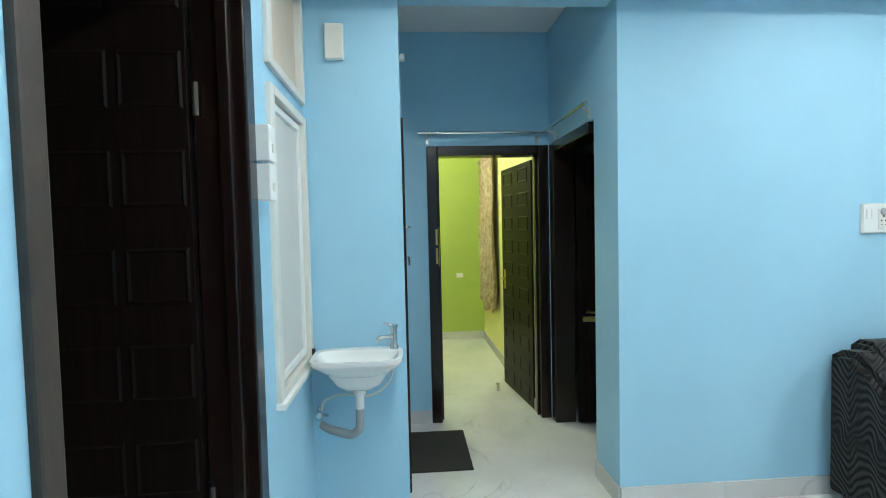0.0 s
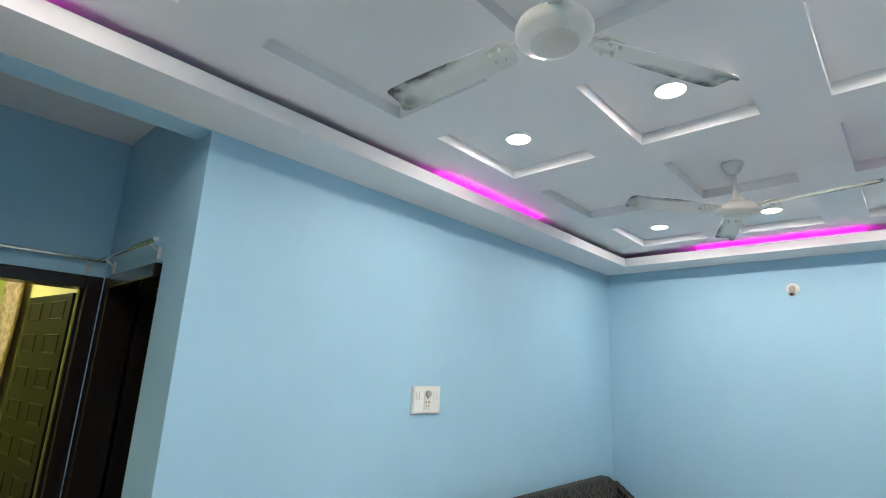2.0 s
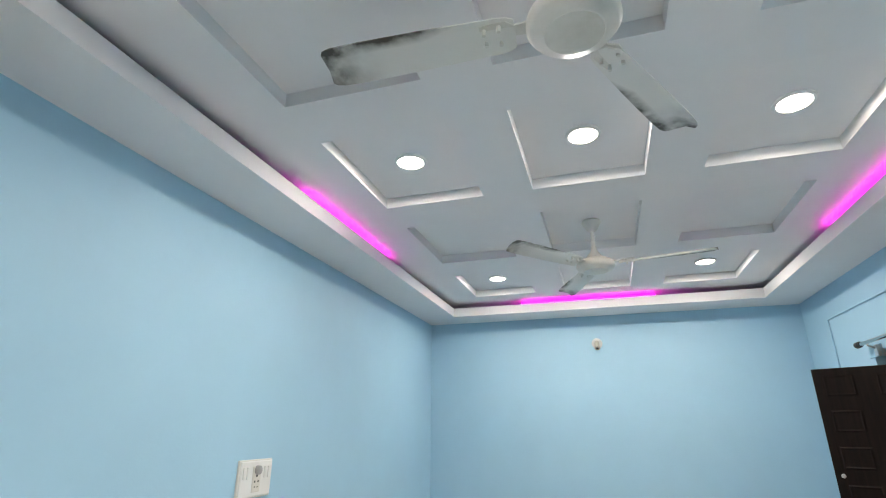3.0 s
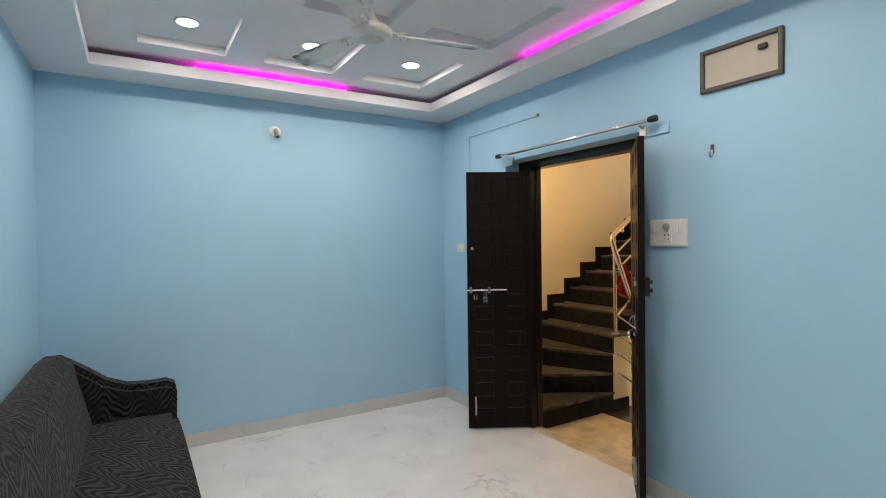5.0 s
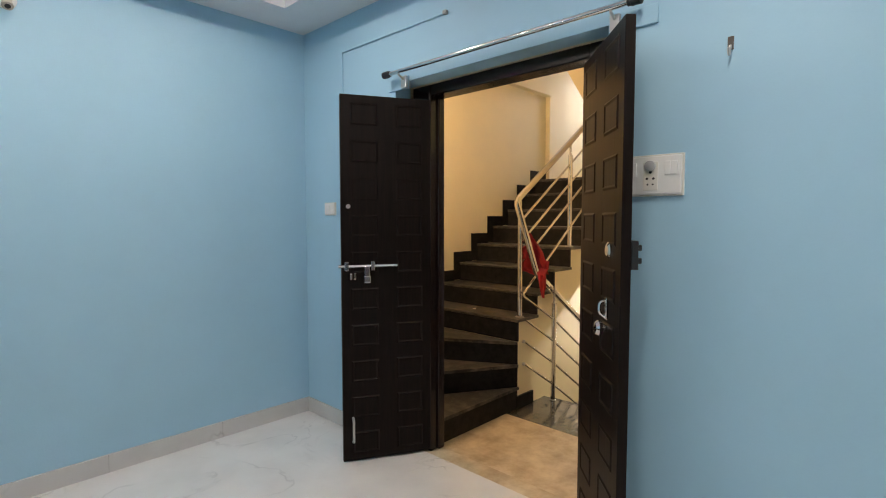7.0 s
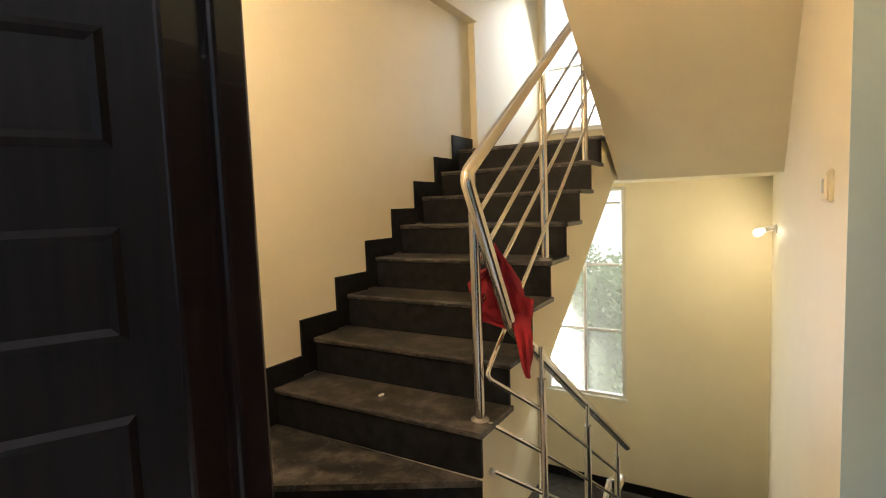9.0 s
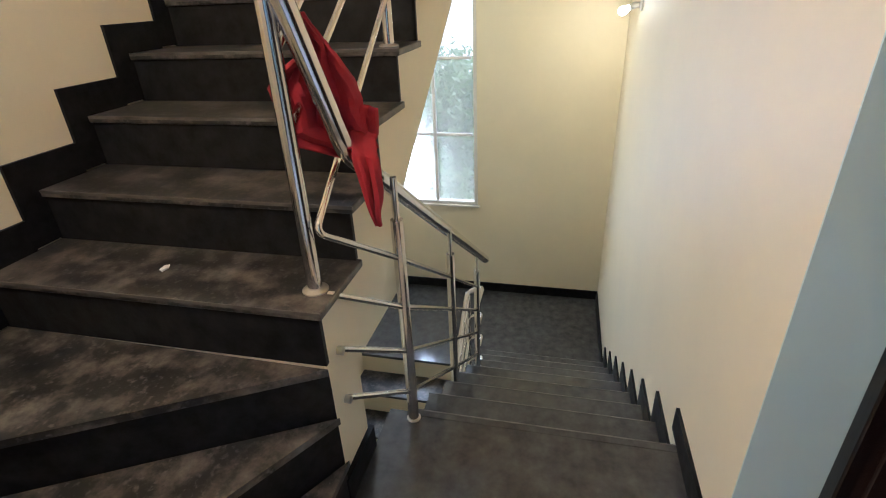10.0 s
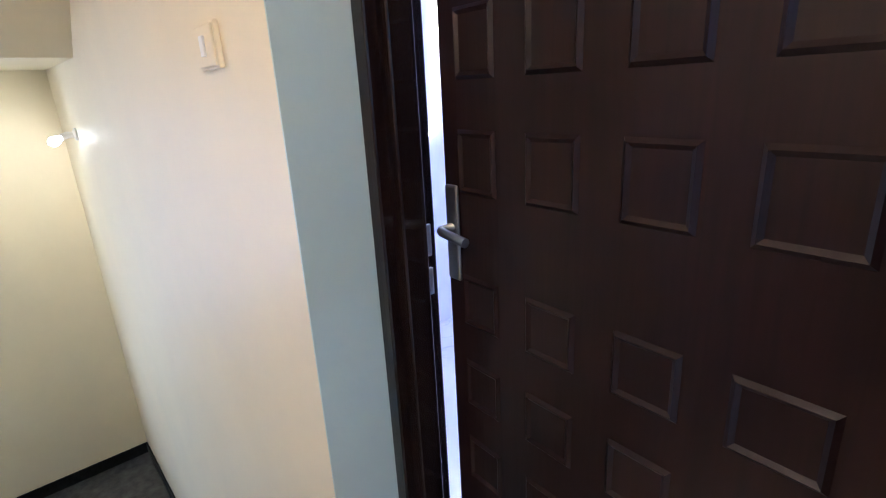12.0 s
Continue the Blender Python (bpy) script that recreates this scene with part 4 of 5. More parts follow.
part("window_sill", boxes((-0.33, 0.33, -0.035, 0.06, 0.835, 0.859), bevel=0.004), PLASTIC, win1)
part("latch", boxes((0.27, 0.29, -0.035, -0.02, 0.88, 0.92), bevel=0.003), BLACK, win1)
for k, (z0, z1) in enumerate(((1.60, 1.72), (1.73, 1.85))):
    t = thing("junction_box", pose(0.79, YS, z0, 0, 0, 180), "small white plastic junction box beside the window", "junction box", "junction boxes")
    part("case", boxes((-0.04, 0.04, -0.05, 0, 0, z1 - z0), bevel=0.004), PLASTIC, t)
    part("button", boxes((-0.012, 0.012, -0.054, -0.05, 0.03, 0.06), bevel=0.002), PLASTIC2, t)

# ---- bedroom and other closing rooms ----
setting("wall_bedroom_end", boxes((-4.25, -4.1, -6.6, -3.7, 0, 2.95)), GREEN, "lime green bedroom wall", "wall")
setting("wall_bedroom_north", boxes((-4.1, XG - 0.15, -4.05, -3.98, 0, 2.95)), YELLOW, "pale yellow bedroom wall", "wall")
setting("wall_bedroom_south", boxes((-4.1, XG - 0.15, -6.6, -6.5, 0, 2.95)), GREEN, "lime green bedroom wall", "wall")
setting("wall_bedroom_east", boxes((XG - 0.15, XG - 0.07, -6.5, YB - 0.15, 0, 2.95)), GREEN, "lime green bedroom wall", "wall")
setting("floor_bedroom", boxes((-4.25, XG - 0.15, -6.6, -3.7, -0.12, 0)), MARBLE, "white marble bedroom floor", "floor")
setting("ceiling_bedroom", boxes((-4.25, XG - 0.07, -6.6, -3.7, 2.95, 3.05)), WHITE, "plain white bedroom ceiling", "ceiling")

# ---- stairwell ----
bm = bmesh.new()
pierced(bm, "x", W + 0.115, XC, -2.45, YN + 0.15, -0.5, 4.6, [(-2.245, -0.965, -0.5, 2.15)])
setting("wall_stair_west", bm, CREAM, "cream painted landing wall around the entrance", "wall")
setting("wall_stair_north", boxes((XC, XE, YN, YN + 0.15, -3.5, 4.6)), CREAM, "cream painted stair wall", "wall")
setting("wall_stair_south", boxes((4.575, XE, YR - 0.19, YR, -3.5, 4.6)), CREAM, "cream painted stair wall", "wall")
bm = bmesh.new()
pierced(bm, "x", XE, XE + 0.15, -2.45, YN + 0.15, -3.5, 4.6, [(-0.58, 0.28, -0.72, 1.56), (-0.58, 0.28, 2.2, 3.7)])
setting("wall_stair_end", bm, CREAM, "cream painted stair end wall with tall windows", "wall")
setting("wall_strip", boxes((4.570, 4.575, YR - 0.19, YR, ZL, 2.95)), TEAL, "pale teal painted wall end", "wall")
bm = bmesh.new()
pierced(bm, "y", YR - 0.34, YR - 0.19, XC, 4.575, -0.5, 2.95, [(3.56, 4.57, -0.5, 1.95)])
setting("wall_neighbour", bm, TEAL, "pale teal painted wall around the neighbour's door", "wall")
setting("stair_ceiling", boxes((XC, XE, YR - 0.34, YN, 4.5, 4.6)), WHITE, "white stairwell ceiling", "ceiling")
setting("landing", boxes((XC, 4.43, YR - 0.34, YN, ZL - 0.15, ZL)), BEIGE, "worn beige marble landing floor", "floor")
setting("landing_edge", boxes((4.43, 5.0, YR, -0.8, ZL - 0.15, ZL), (4.43, 4.575, YR - 0.34, YR, ZL - 0.15, ZL)), POLISHED, "dusty black granite landing floor", "floor")

curtain = thing("curtain", pose(-3.4, -4.12, 0.54), "beige and brown patterned curtain gathered on the yellow wall", "curtain")
CURT = material("patterned_curtain", (0.58, 0.48, 0.30), 0.85, second=(0.22, 0.14, 0.07), scale=16, bump=0.3, bump_scale=200)
bm = bmesh.new()
grid = []
for i in range(73):
    u = i / 72
    col = []
    for j in range(15):
        v = j / 14
        col.append(bm.verts.new((-0.5 + 1.0 * u + 0.05 * math.sin(v * 5) * (1 - v), 0.03 * math.sin(u * 56) * (0.4 + 0.6 * (1 - v)) + 0.01 * math.sin(v * 9 + u * 7), 1.76 * v + (0.05 * math.sin(u * 9.4) if j == 0 else 0))))
    grid.append(col)
for a, b in zip(grid, grid[1:]):
    for j in range(14):
        bm.faces.new((a[j], b[j], b[j + 1], a[j + 1]))
cloth = part("cloth", bm, CURT, curtain, smooth=True)
md = cloth.modifiers.new("thick", "SOLIDIFY")
md.thickness = 0.006
bm = bmesh.new()
tube(bm, [(-0.6, 0, 1.78), (0.62, 0, 1.78)], 0.012, 10)
part("rod", bm, STEEL, curtain)
switchboard(pose(-4.1, -4.37, 0.85, 0, 0, 90), 0.09, 0.06, "small white socket on the green wall", "switchboards", False)
stopper = thing("door_stopper", pose(-1.96, -4.26, 0), "small steel floor door stopper", "door stopper")
bm = bmesh.new()
lathe(bm, [(0.022, 0), (0.022, 0.008), (0.01, 0.012), (0.01, 0.05), (0.016, 0.052), (0.016, 0.07)], 14)
part("post", bm, STEEL, stopper, smooth=True)
setting("baseboard_bedroom", boxes((-4.1, -4.088, -6.5, -4.05, 0, 0.1), (-4.088, XG - 0.15, -4.062, -4.05, 0, 0.1)), SKIRT, "pale grey marble skirting in the bedroom", "skirting")
# plain rooms behind the other doors, their darkness put into grey walls
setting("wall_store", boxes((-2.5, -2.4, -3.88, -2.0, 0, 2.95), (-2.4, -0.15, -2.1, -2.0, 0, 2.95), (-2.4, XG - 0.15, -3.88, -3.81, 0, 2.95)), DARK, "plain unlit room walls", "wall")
setting("floor_store", boxes((-2.5, -0.15, -3.81, -2.0, -0.12, 0)), MARBLE, "marble floor of the unlit room", "floor")
setting("ceiling_store", boxes((-2.5, -0.15, -3.81, -2.0, 2.95, 3.05)), DARK, "plain unlit room ceiling", "ceiling")
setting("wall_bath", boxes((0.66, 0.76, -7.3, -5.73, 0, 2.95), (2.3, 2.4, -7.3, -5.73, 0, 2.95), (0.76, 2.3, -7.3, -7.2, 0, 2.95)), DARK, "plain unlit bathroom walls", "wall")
setting("floor_bath", boxes((0.66, 2.4, -7.3, -5.73, -0.12, 0)), MARBLE, "bathroom floor", "floor")
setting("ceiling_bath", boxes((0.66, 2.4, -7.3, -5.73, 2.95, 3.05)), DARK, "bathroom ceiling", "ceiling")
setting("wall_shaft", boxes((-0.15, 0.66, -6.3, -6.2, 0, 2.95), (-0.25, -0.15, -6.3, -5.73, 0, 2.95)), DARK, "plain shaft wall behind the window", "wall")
setting("wall_neighbour_room", boxes((XC, 6.0, -5.6, -5.5, -0.5, 2.8), (3.25, XC, -5.6, -2.22, -0.5, 2.8), (6.0, 6.1, -5.6, -2.07, -0.5, 2.8), (4.575, 6.0, -2.14, -2.07, -0.5, 2.8)), LAVENDER, "pale lavender room walls", "wall")
setting("floor_neighbour", boxes((3.25, 6.1, -5.6, YR - 0.34, ZL - 0.15, ZL)), MARBLE, "white marble floor beyond the door", "floor")
setting("ceiling_neighbour", boxes((3.25, 6.1, -5.6, YR - 0.19, 2.8, 2.9)), WHITE, "plain white room ceiling", "ceiling")
setting("lintel_neighbour", boxes((XC, 4.575, YR - 0.34, YR - 0.19, 2.95, 4.6), (4.57, 4.575, YR - 0.19, YR, 2.95, 4.6)), CREAM, "cream wall above the neighbour's door", "wall")

# ---- stairs ----
R, T, XP, YP = 0.187, 0.279, 4.585, -0.80
up = thing("stairs_up", pose(0, 0, 0), "black granite winding stairs with cream painted side", "stairs", kind="structure")


def tread_z(n):
    return ZL + R * n


def riser_x(n):
    return XP + T * (n - 4)


outline = [(XP, ZL)]
for n in range(4, 11):
    outline += [(riser_x(n), tread_z(n) - 0.025), (riser_x(n + 1), tread_z(n) - 0.025)]
outline += [(riser_x(11), tread_z(11) - 0.025), (XE, tread_z(11) - 0.025), (XE, 1.60), (7.0, 1.575), (5.3, 0.53), (5.1, 0.41), (4.93, 0.30), (4.80, 0.20), (4.80, ZL)]
bm = bmesh.new()
prism(bm, outline, YP + 0.012, YN, "y")
part("side", bm, CREAM, up, "cream painted stair side and underside")
for n in range(4, 12):
    x0, z = riser_x(n), tread_z(n)
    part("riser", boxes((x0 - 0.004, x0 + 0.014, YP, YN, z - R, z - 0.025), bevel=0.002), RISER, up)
    end = riser_x(n + 1) + 0.012 if n < 11 else XE
    tr = part("tread", boxes((x0 - 0.016, end, YP - 0.014, YN, z - 0.025, z), bevel=0.004), GRANITE, up)
    part("nosing", boxes((x0 - 0.0185, x0 - 0.014, YP - 0.015, YN - 0.013, z - 0.010, z + 0.0008), bevel=0.0005), EDGE, tr)
fan = [((XP, YP), (XC, YP), (XC, -0.078)), ((XP, YP), (XC, -0.078), (XC, YN), (3.948, YN)), ((XP, YP), (3.948, YN), (XP, YN))]
for n, poly in enumerate(fan, 1):
    z = tread_z(n)
    bm = bmesh.new()
    prism(bm, poly, ZL, z - 0.025, "z")
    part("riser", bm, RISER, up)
    a, b = Vector(poly[0]), Vector(poly[1])
    out = (b - a).orthogonal().normalized()
    out = out if out.dot(Vector(poly[2]) - a) < 0 else -out
    wide = [a + out * 0.016, b + out * 0.016] + [Vector(p) for p in poly[2:]]
    bm = bmesh.new()
    prism(bm, [tuple(p) for p in wide], z - 0.025, z, "z")
    part("tread", bm, GRANITE, up)
part("newel_skirting", boxes((XP - 0.01, 4.815, YP - 0.006, YP + 0.012, ZL, ZL + 0.1)), RISER, up)

rows = []
for n in range(4, 11):
    rows.append((riser_x(n) - 0.1, riser_x(n + 1) - 0.1, YN - 0.012, YN, tread_z(n) - 0.18, tread_z(n) + 0.11))
rows += [(riser_x(11) - 0.1, 7.0, YN - 0.012, YN, tread_z(11) - 0.18, tread_z(11) + 0.11), (3.86, riser_x(4) - 0.1, YN - 0.012, YN, tread_z(3), tread_z(3) + 0.11),
         (XC, 3.86, YN - 0.012, YN, tread_z(2), tread_z(2) + 0.11), (XC, XC + 0.012, -0.078, YN - 0.012, tread_z(2), tread_z(2) + 0.11), (XC, XC + 0.012, -0.8, -0.078, tread_z(1), tread_z(1) + 0.11)]
base = thing("baseboard_stair_north", pose(0, 0, 0), "stepped black granite skirting along the stair wall", "skirting", kind="structure")
for row in rows:
    part("skirting_piece", boxes(row), RISER, base)

# flight down
RD, TD, X0, YW = 0.196, 0.305, 5.0, -0.88
down = thing("stairs_down", pose(0, 0, 0), "black granite stairs going down to a lower landing", "stairs", kind="structure")
ZB = ZL - RD * 8
outline = [(4.575, ZL - 0.15), (X0, ZL - 0.15)]
for k in range(1, 8):
    z = ZL - RD * k - 0.025
    outline += [(X0 + TD * (k - 1), z), (X0 + TD * k, z)]
outline += [(X0 + TD * 7, ZB - 0.025), (X0 + TD * 7, ZB - 0.2), (X0 - 0.2, ZL - 0.4), (4.575, ZL - 0.4)]
bm = bmesh.new()
prism(bm, outline, YR, YW - 0.01, "y")
part("side", bm, CREAM, down, "cream painted stair side")
for k in range(1, 9):
    xk, z = X0 + TD * (k - 1), ZL - RD * k
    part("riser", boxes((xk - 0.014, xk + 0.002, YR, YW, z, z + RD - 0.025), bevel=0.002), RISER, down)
    if k < 8:
        tr = part("tread", boxes((xk - 0.01, xk + TD + 0.014, YR, YW + 0.01, z - 0.025, z), bevel=0.004), POLISHED, down)
        part("nosing", boxes((xk + TD + 0.010, xk + TD + 0.0165, YR + 0.013, YW + 0.011, z - 0.010, z + 0.0008), bevel=0.0005), EDGE, tr)
tr = part("tread", boxes((X0 - 0.02, X0 + 0.014, YR, YW + 0.01, ZL - 0.028, ZL + 0.002), bevel=0.004), POLISHED, down)
part("nosing", boxes((X0 + 0.010, X0 + 0.0165, YR + 0.013, YW + 0.011, ZL - 0.008, ZL + 0.0028), bevel=0.0005), EDGE, tr)
setting("lower_landing", boxes((X0 + TD * 7, XE, YR, YN, ZB - 0.2, ZB)), POLISHED, "polished black granite lower landing", "floor")
rows = [(4.575, X0 + 0.1, YR, YR + 0.012, ZL, ZL + 0.1)]
for k in range(1, 8):
    rows.append((X0 + TD * (k - 1) + 0.1, X0 + TD * k + 0.1, YR, YR + 0.012, ZL - RD * k - RD, ZL - RD * k + 0.1))
rows += [(X0 + TD * 7 + 0.1, XE, YR, YR + 0.012, ZB, ZB + 0.1), (XE - 0.012, XE, YR + 0.012, YN, ZB, ZB + 0.1), (4.558, 4.57, YR - 0.19, YR, ZL, ZL + 0.1), (4.558, 4.575, YR, YR + 0.012, ZL, ZL + 0.1)]
base = thing("baseboard_stair_south", pose(0, 0, 0), "stepped black granite skirting along the stair wall", "skirting", kind="structure")
for row in rows:
    part("skirting_piece", boxes(row), RISER, base)

# flight below, going back under the first
below = thing("stairs_below", pose(0, 0, 0), "lower black granite flight seen through the stairwell", "stairs", kind="structure")
bm = bmesh.new()
outline = [(X0 + TD * 7, ZB - 0.2), (X0 + TD * 7, ZB - 0.026)]
for k in range(1, 8):
    outline += [(X0 + TD * (7 - k + 1) - 0.001, ZB - RD * k - 0.025), (X0 + TD * (7 - k), ZB - RD * k - 0.025)]
outline += [(X0, -3.5), (X0 + 0.3, -3.5)]
prism(bm, outline, -0.76, YN, "y")
part("side", bm, CREAM, below)
for k in range(1, 8):
    part("tread", boxes((X0 + TD * (7 - k), X0 + TD * (8 - k) + 0.002, -0.775, YN, ZB - RD * k - 0.025, ZB - RD * k), bevel=0.003), GRANITE, below)
    part("riser", boxes((X0 + TD * (8 - k) + 0.002, X0 + TD * (8 - k) + 0.016, -0.77, YN, ZB - RD * k, ZB - RD * k + RD - 0.025)), RISER, below)

# flight above: sloping underside over the way down
bm = bmesh.new()
prism(bm, [(7.0, 1.572), (XE, 1.597), (XE, 1.843), (7.2, 1.843), (4.75, 3.45), (XC, 3.45), (XC, 3.25), (4.45, 3.25)], YR, YP - 0.022, "y")
setting("stairs_above", bm, CREAM, "cream painted sloping underside of the flight above", "stairs")
setting("beam", boxes((XC, 6.78, YN - 0.09, YN, 2.92, 3.3)), CREAM, "cream painted beam along the stair wall", "beam")
setting("pillar", boxes((6.78, 7.15, YN - 0.06, YN, tread_z(11), 4.5)), CREAM, "cream painted wall pillar", "pillar")
setting("floor_below", boxes((XC, XE, YR, YN, -3.6, -3.5)), POLISHED, "dark floor far below", "floor")
setting("wall_stair_below", boxes((XC, XC + 0.1, YR, YN, -3.5, ZL - 0.15)), CREAM, "cream wall under the landing", "wall")


# ---- railing ----
rail = thing("stair_railing", pose(4.7, -0.8, 0.0), "polished steel stair railing with round handrail", "railing")
OFF = Vector((4.7, -0.8, 0.0))


def bar(name, points, radius, label="", bend=0.03, mat=None):
    bm = bmesh.new()
    tube(bm, [Vector(p) - OFF for p in bent(points, bend)], radius, 14)
    return part(name, bm, mat or CHROME, rail, label, True)


SLOPE, YU, YD = R / T, -0.75, -0.905
bar("handrail", [(6.62, YU, 1.53 + SLOPE * 2.0), (4.62, YU, 1.53), (4.78, -0.85, 0.93), (6.70, YD - 0.02, -0.40)], 0.027, "thick bent steel handrail", 0.05)
for x, base in ((4.68, tread_z(4)), (5.49, tread_z(7)), (6.30, tread_z(10))):
    top = 1.53 + SLOPE * (x - 4.62)
    post = bar("post", [(x, YU, base), (x, YU, top - 0.14), (x, YU, top - 0.13)], 0.021)
    bar("post_neck", [(x, YU, top - 0.14), (x, YU, top)], 0.011)
    bm = bmesh.new()
    lathe(bm, [(0.037, 0), (0.037, 0.004), (0.031, 0.008), (0.023, 0.010)], 20, Vector((x, YU, base)) - OFF)
    part("base_plate", bm, STEEL, rail, smooth=True)
for x, base in ((4.97, ZL), (5.70, ZL - RD * 3), (6.46, ZL - RD * 5)):
    top = 0.93 - 0.685 * (x - 4.78)
    bar("post", [(x, YD, base), (x, YD, top - 0.14)], 0.021)
    bar("post_neck", [(x, YD, top - 0.14), (x, YD, top)], 0.011)
    bm = bmesh.new()
    lathe(bm, [(0.027, 0), (0.027, 0.004), (0.022, 0.006)], 20, Vector((x, YD, base)) - OFF)
    part("base_plate", bm, STEEL, rail, smooth=True)
for d in (0.21, 0.39, 0.57):
    bar("rod", [(6.6, YU, 1.53 + SLOPE * 1.98 - d), (4.68, YU, 1.53 + SLOPE * 0.06 - d)], 0.010)
bar("rod", [(6.6, YU, 1.53 + SLOPE * 1.98 - 0.75), (4.66, -0.79, 0.75), (4.97, YD, 0.52), (6.5, YD, -0.51)], 0.010, "", 0.04)
for z0, z1 in ((0.55, 0.33), (0.36, 0.14), (0.17, -0.05)):
    bar("rod", [(4.68, -0.80, z0), (4.97, YD, z1), (6.5, YD, z1 - 1.03)], 0.010, "", 0.03)
    bm = bmesh.new()
    lathe(bm, [(0.001, -0.012), (0.014, -0.009), (0.014, 0.009), (0.001, 0.012)], 12, Vector((4.672, -0.80, z0)) - OFF, "y")
    part("rod_end", bm, STEEL, rail, smooth=True)

low = thing("lower_railing", pose(6.6, -0.84, ZB), "steel railing turning down to the next flight", "railing")
for z in (0.0, -0.22, -0.42, -0.62):
    bm = bmesh.new()
    tube(bm, [Vector(p) - Vector((6.6, -0.84, ZB)) for p in bent([(6.47, YD, -0.62 + z), (6.68, YD, -0.62 + z), (6.68, -0.80, -0.68 + z), (5.6, -0.80, -1.42 + z)], 0.05)], 0.022 if z == 0 else 0.012, 10)
    part("handrail" if z == 0 else "rod", bm, CHROME, low, smooth=True)
bm = bmesh.new()
tube(bm, [Vector((6.68, -0.80, ZB)) - Vector((6.6, -0.84, ZB)), Vector((6.68, -0.80, -0.68)) - Vector((6.6, -0.84, ZB))], 0.021, 12)
part("post", bm, CHROME, low, smooth=True)

# red cloth hung over the lower part of the handrail
shirt = thing("red_cloth", pose(4.74, -0.82, 1.0), "crumpled red cloth hanging over the handrail", "cloth")
bm = bmesh.new()
BASE = Vector((4.74, -0.82, 1.0))
AWAY, ACROSS = Vector((0.92, 0.40, 0)).normalized(), Vector((0.40, -0.92, 0)).normalized()


def strip(rows, columns, place):
    """A sheet of cloth over u (along) and v (across)."""
    grid = [[bm.verts.new(place(i / (rows - 1), j / (columns - 1)) - BASE) for j in range(columns)] for i in range(rows)]
    for a, b in zip(grid, grid[1:]):
        for j in range(columns - 1):
            bm.faces.new((a[j], b[j], b[j + 1], a[j + 1]))


def bunch(u, v):
    """The bunched part tucked behind the steep stretch of the rail."""
    spine = Vector((4.690, -0.794, 1.265)).lerp(Vector((4.785, -0.853, 0.92)), u)
    wide = 0.035 + 0.050 * min(u * 2.2, 1)
    out = max(0, min((u - 0.22) * 5, 1, (0.93 - u) * 6)) * (0.135 + 0.02 * math.sin(u * 9))
    w = -out + (wide + out) * v
    fold = 0.016 * math.sin(v * 23 + u * 6) + 0.02 * noise.noise(Vector((u * 5, v * 3, 0.7)))
    sag = -0.05 * max(0, 1 - 2 * v) * u
    return spine + AWAY * (0.056 + fold * 0.8) + ACROSS * (w + 0.006 * noise.noise(Vector((u * 11, v * 2, 4.0)))) + Vector((0, 0, sag))


def tail(u, v):
    """The end that crosses over the joint and hangs on the near side."""
    line = [(0.055, 0.050, 0.12), (0.050, 0.045, 0.05), (0.040, 0.010, 0.035), (0.042, -0.042, 0.0), (0.052, -0.046, -0.09), (0.060, -0.040, -0.19)]
    k = min(int(u * 5), 4)
    a, b = Vector(line[k]), Vector(line[k + 1])
    c = a.lerp(b, u * 5 - k)
    half = (0.034 - 0.004 * u) * (1 if u < 0.75 else 1 - 0.75 * (u - 0.75) / 0.25)
    w = (v * 2 - 1) * half + 0.008 * noise.noise(Vector((u * 6, 2.0, v)))
    fold = 0.008 * math.sin(v * 12 + u * 3) * (1 if u > 0.6 or u < 0.3 else 0.3)
    return Vector((4.785, -0.853, 0.92)) + ACROSS * (c.x + w) + AWAY * (c.y + fold) + Vector((0, 0, c.z - 0.35 * w))


strip(34, 20, bunch)
strip(30, 12, tail)
cl = part("fabric", bm, RED, shirt, smooth=True)
md = cl.modifiers.new("thick", "SOLIDIFY")
md.thickness = 0.005

scrap = thing("paper_scrap", pose(4.72, -0.22, tread_z(4)), "small white scrap of paper lying on a step", "litter")
bm = bmesh.new()
prism(bm, [(-0.02, -0.006), (0.004, -0.012), (0.022, -0.002), (0.012, 0.010), (-0.012, 0.008)], 0.0, 0.004, "z")
part("paper", bm, PLASTIC, scrap)

# ---- stair lamp, switch, windows ----
bulb_t = thing("wall_bulb", pose(7.66, YR, 1.16), "glowing bulb in an angled holder on the stair wall", "lamp", "wall bulbs")
bm = bmesh.new()
lathe(bm, [(0.04, 0), (0.04, 0.01), (0.028, 0.018), (0.018, 0.022)], 18, axis="y")
tube(bm, [(0, 0.015, 0), (0, 0.05, 0), (0, 0.085, -0.012)], [0.018, 0.022, 0.022], 14)
part("holder", bm, PLASTIC, bulb_t, smooth=True)
bm = bmesh.new()
tube(bm, [(0, 0.085, -0.012), (0, 0.10, -0.02), (0, 0.115, -0.028), (0, 0.135, -0.036), (0, 0.152, -0.042), (0, 0.16, -0.045)], [0.014, 0.02, 0.028, 0.031, 0.022, 0.006], 18)
part("bulb", bm, BULB, bulb_t, "glowing glass bulb", True)
b2 = copy_thing(bulb_t, pose(XC, -0.2, 2.75, 0, 0, -90))
switchboard(pose(4.885, YR, 1.437, 0, 0, 180), 0.13, 0.10, "cream switch plate with a glossy rocker on the stair wall", "switchboards", False, CREAM, CREAM)

GLASS = material("veiled_window_glass", (0.95, 0.97, 0.97), 0.02)
GLASS.node_tree.nodes["Principled BSDF"].inputs["Transmission Weight"].default_value = 1.0
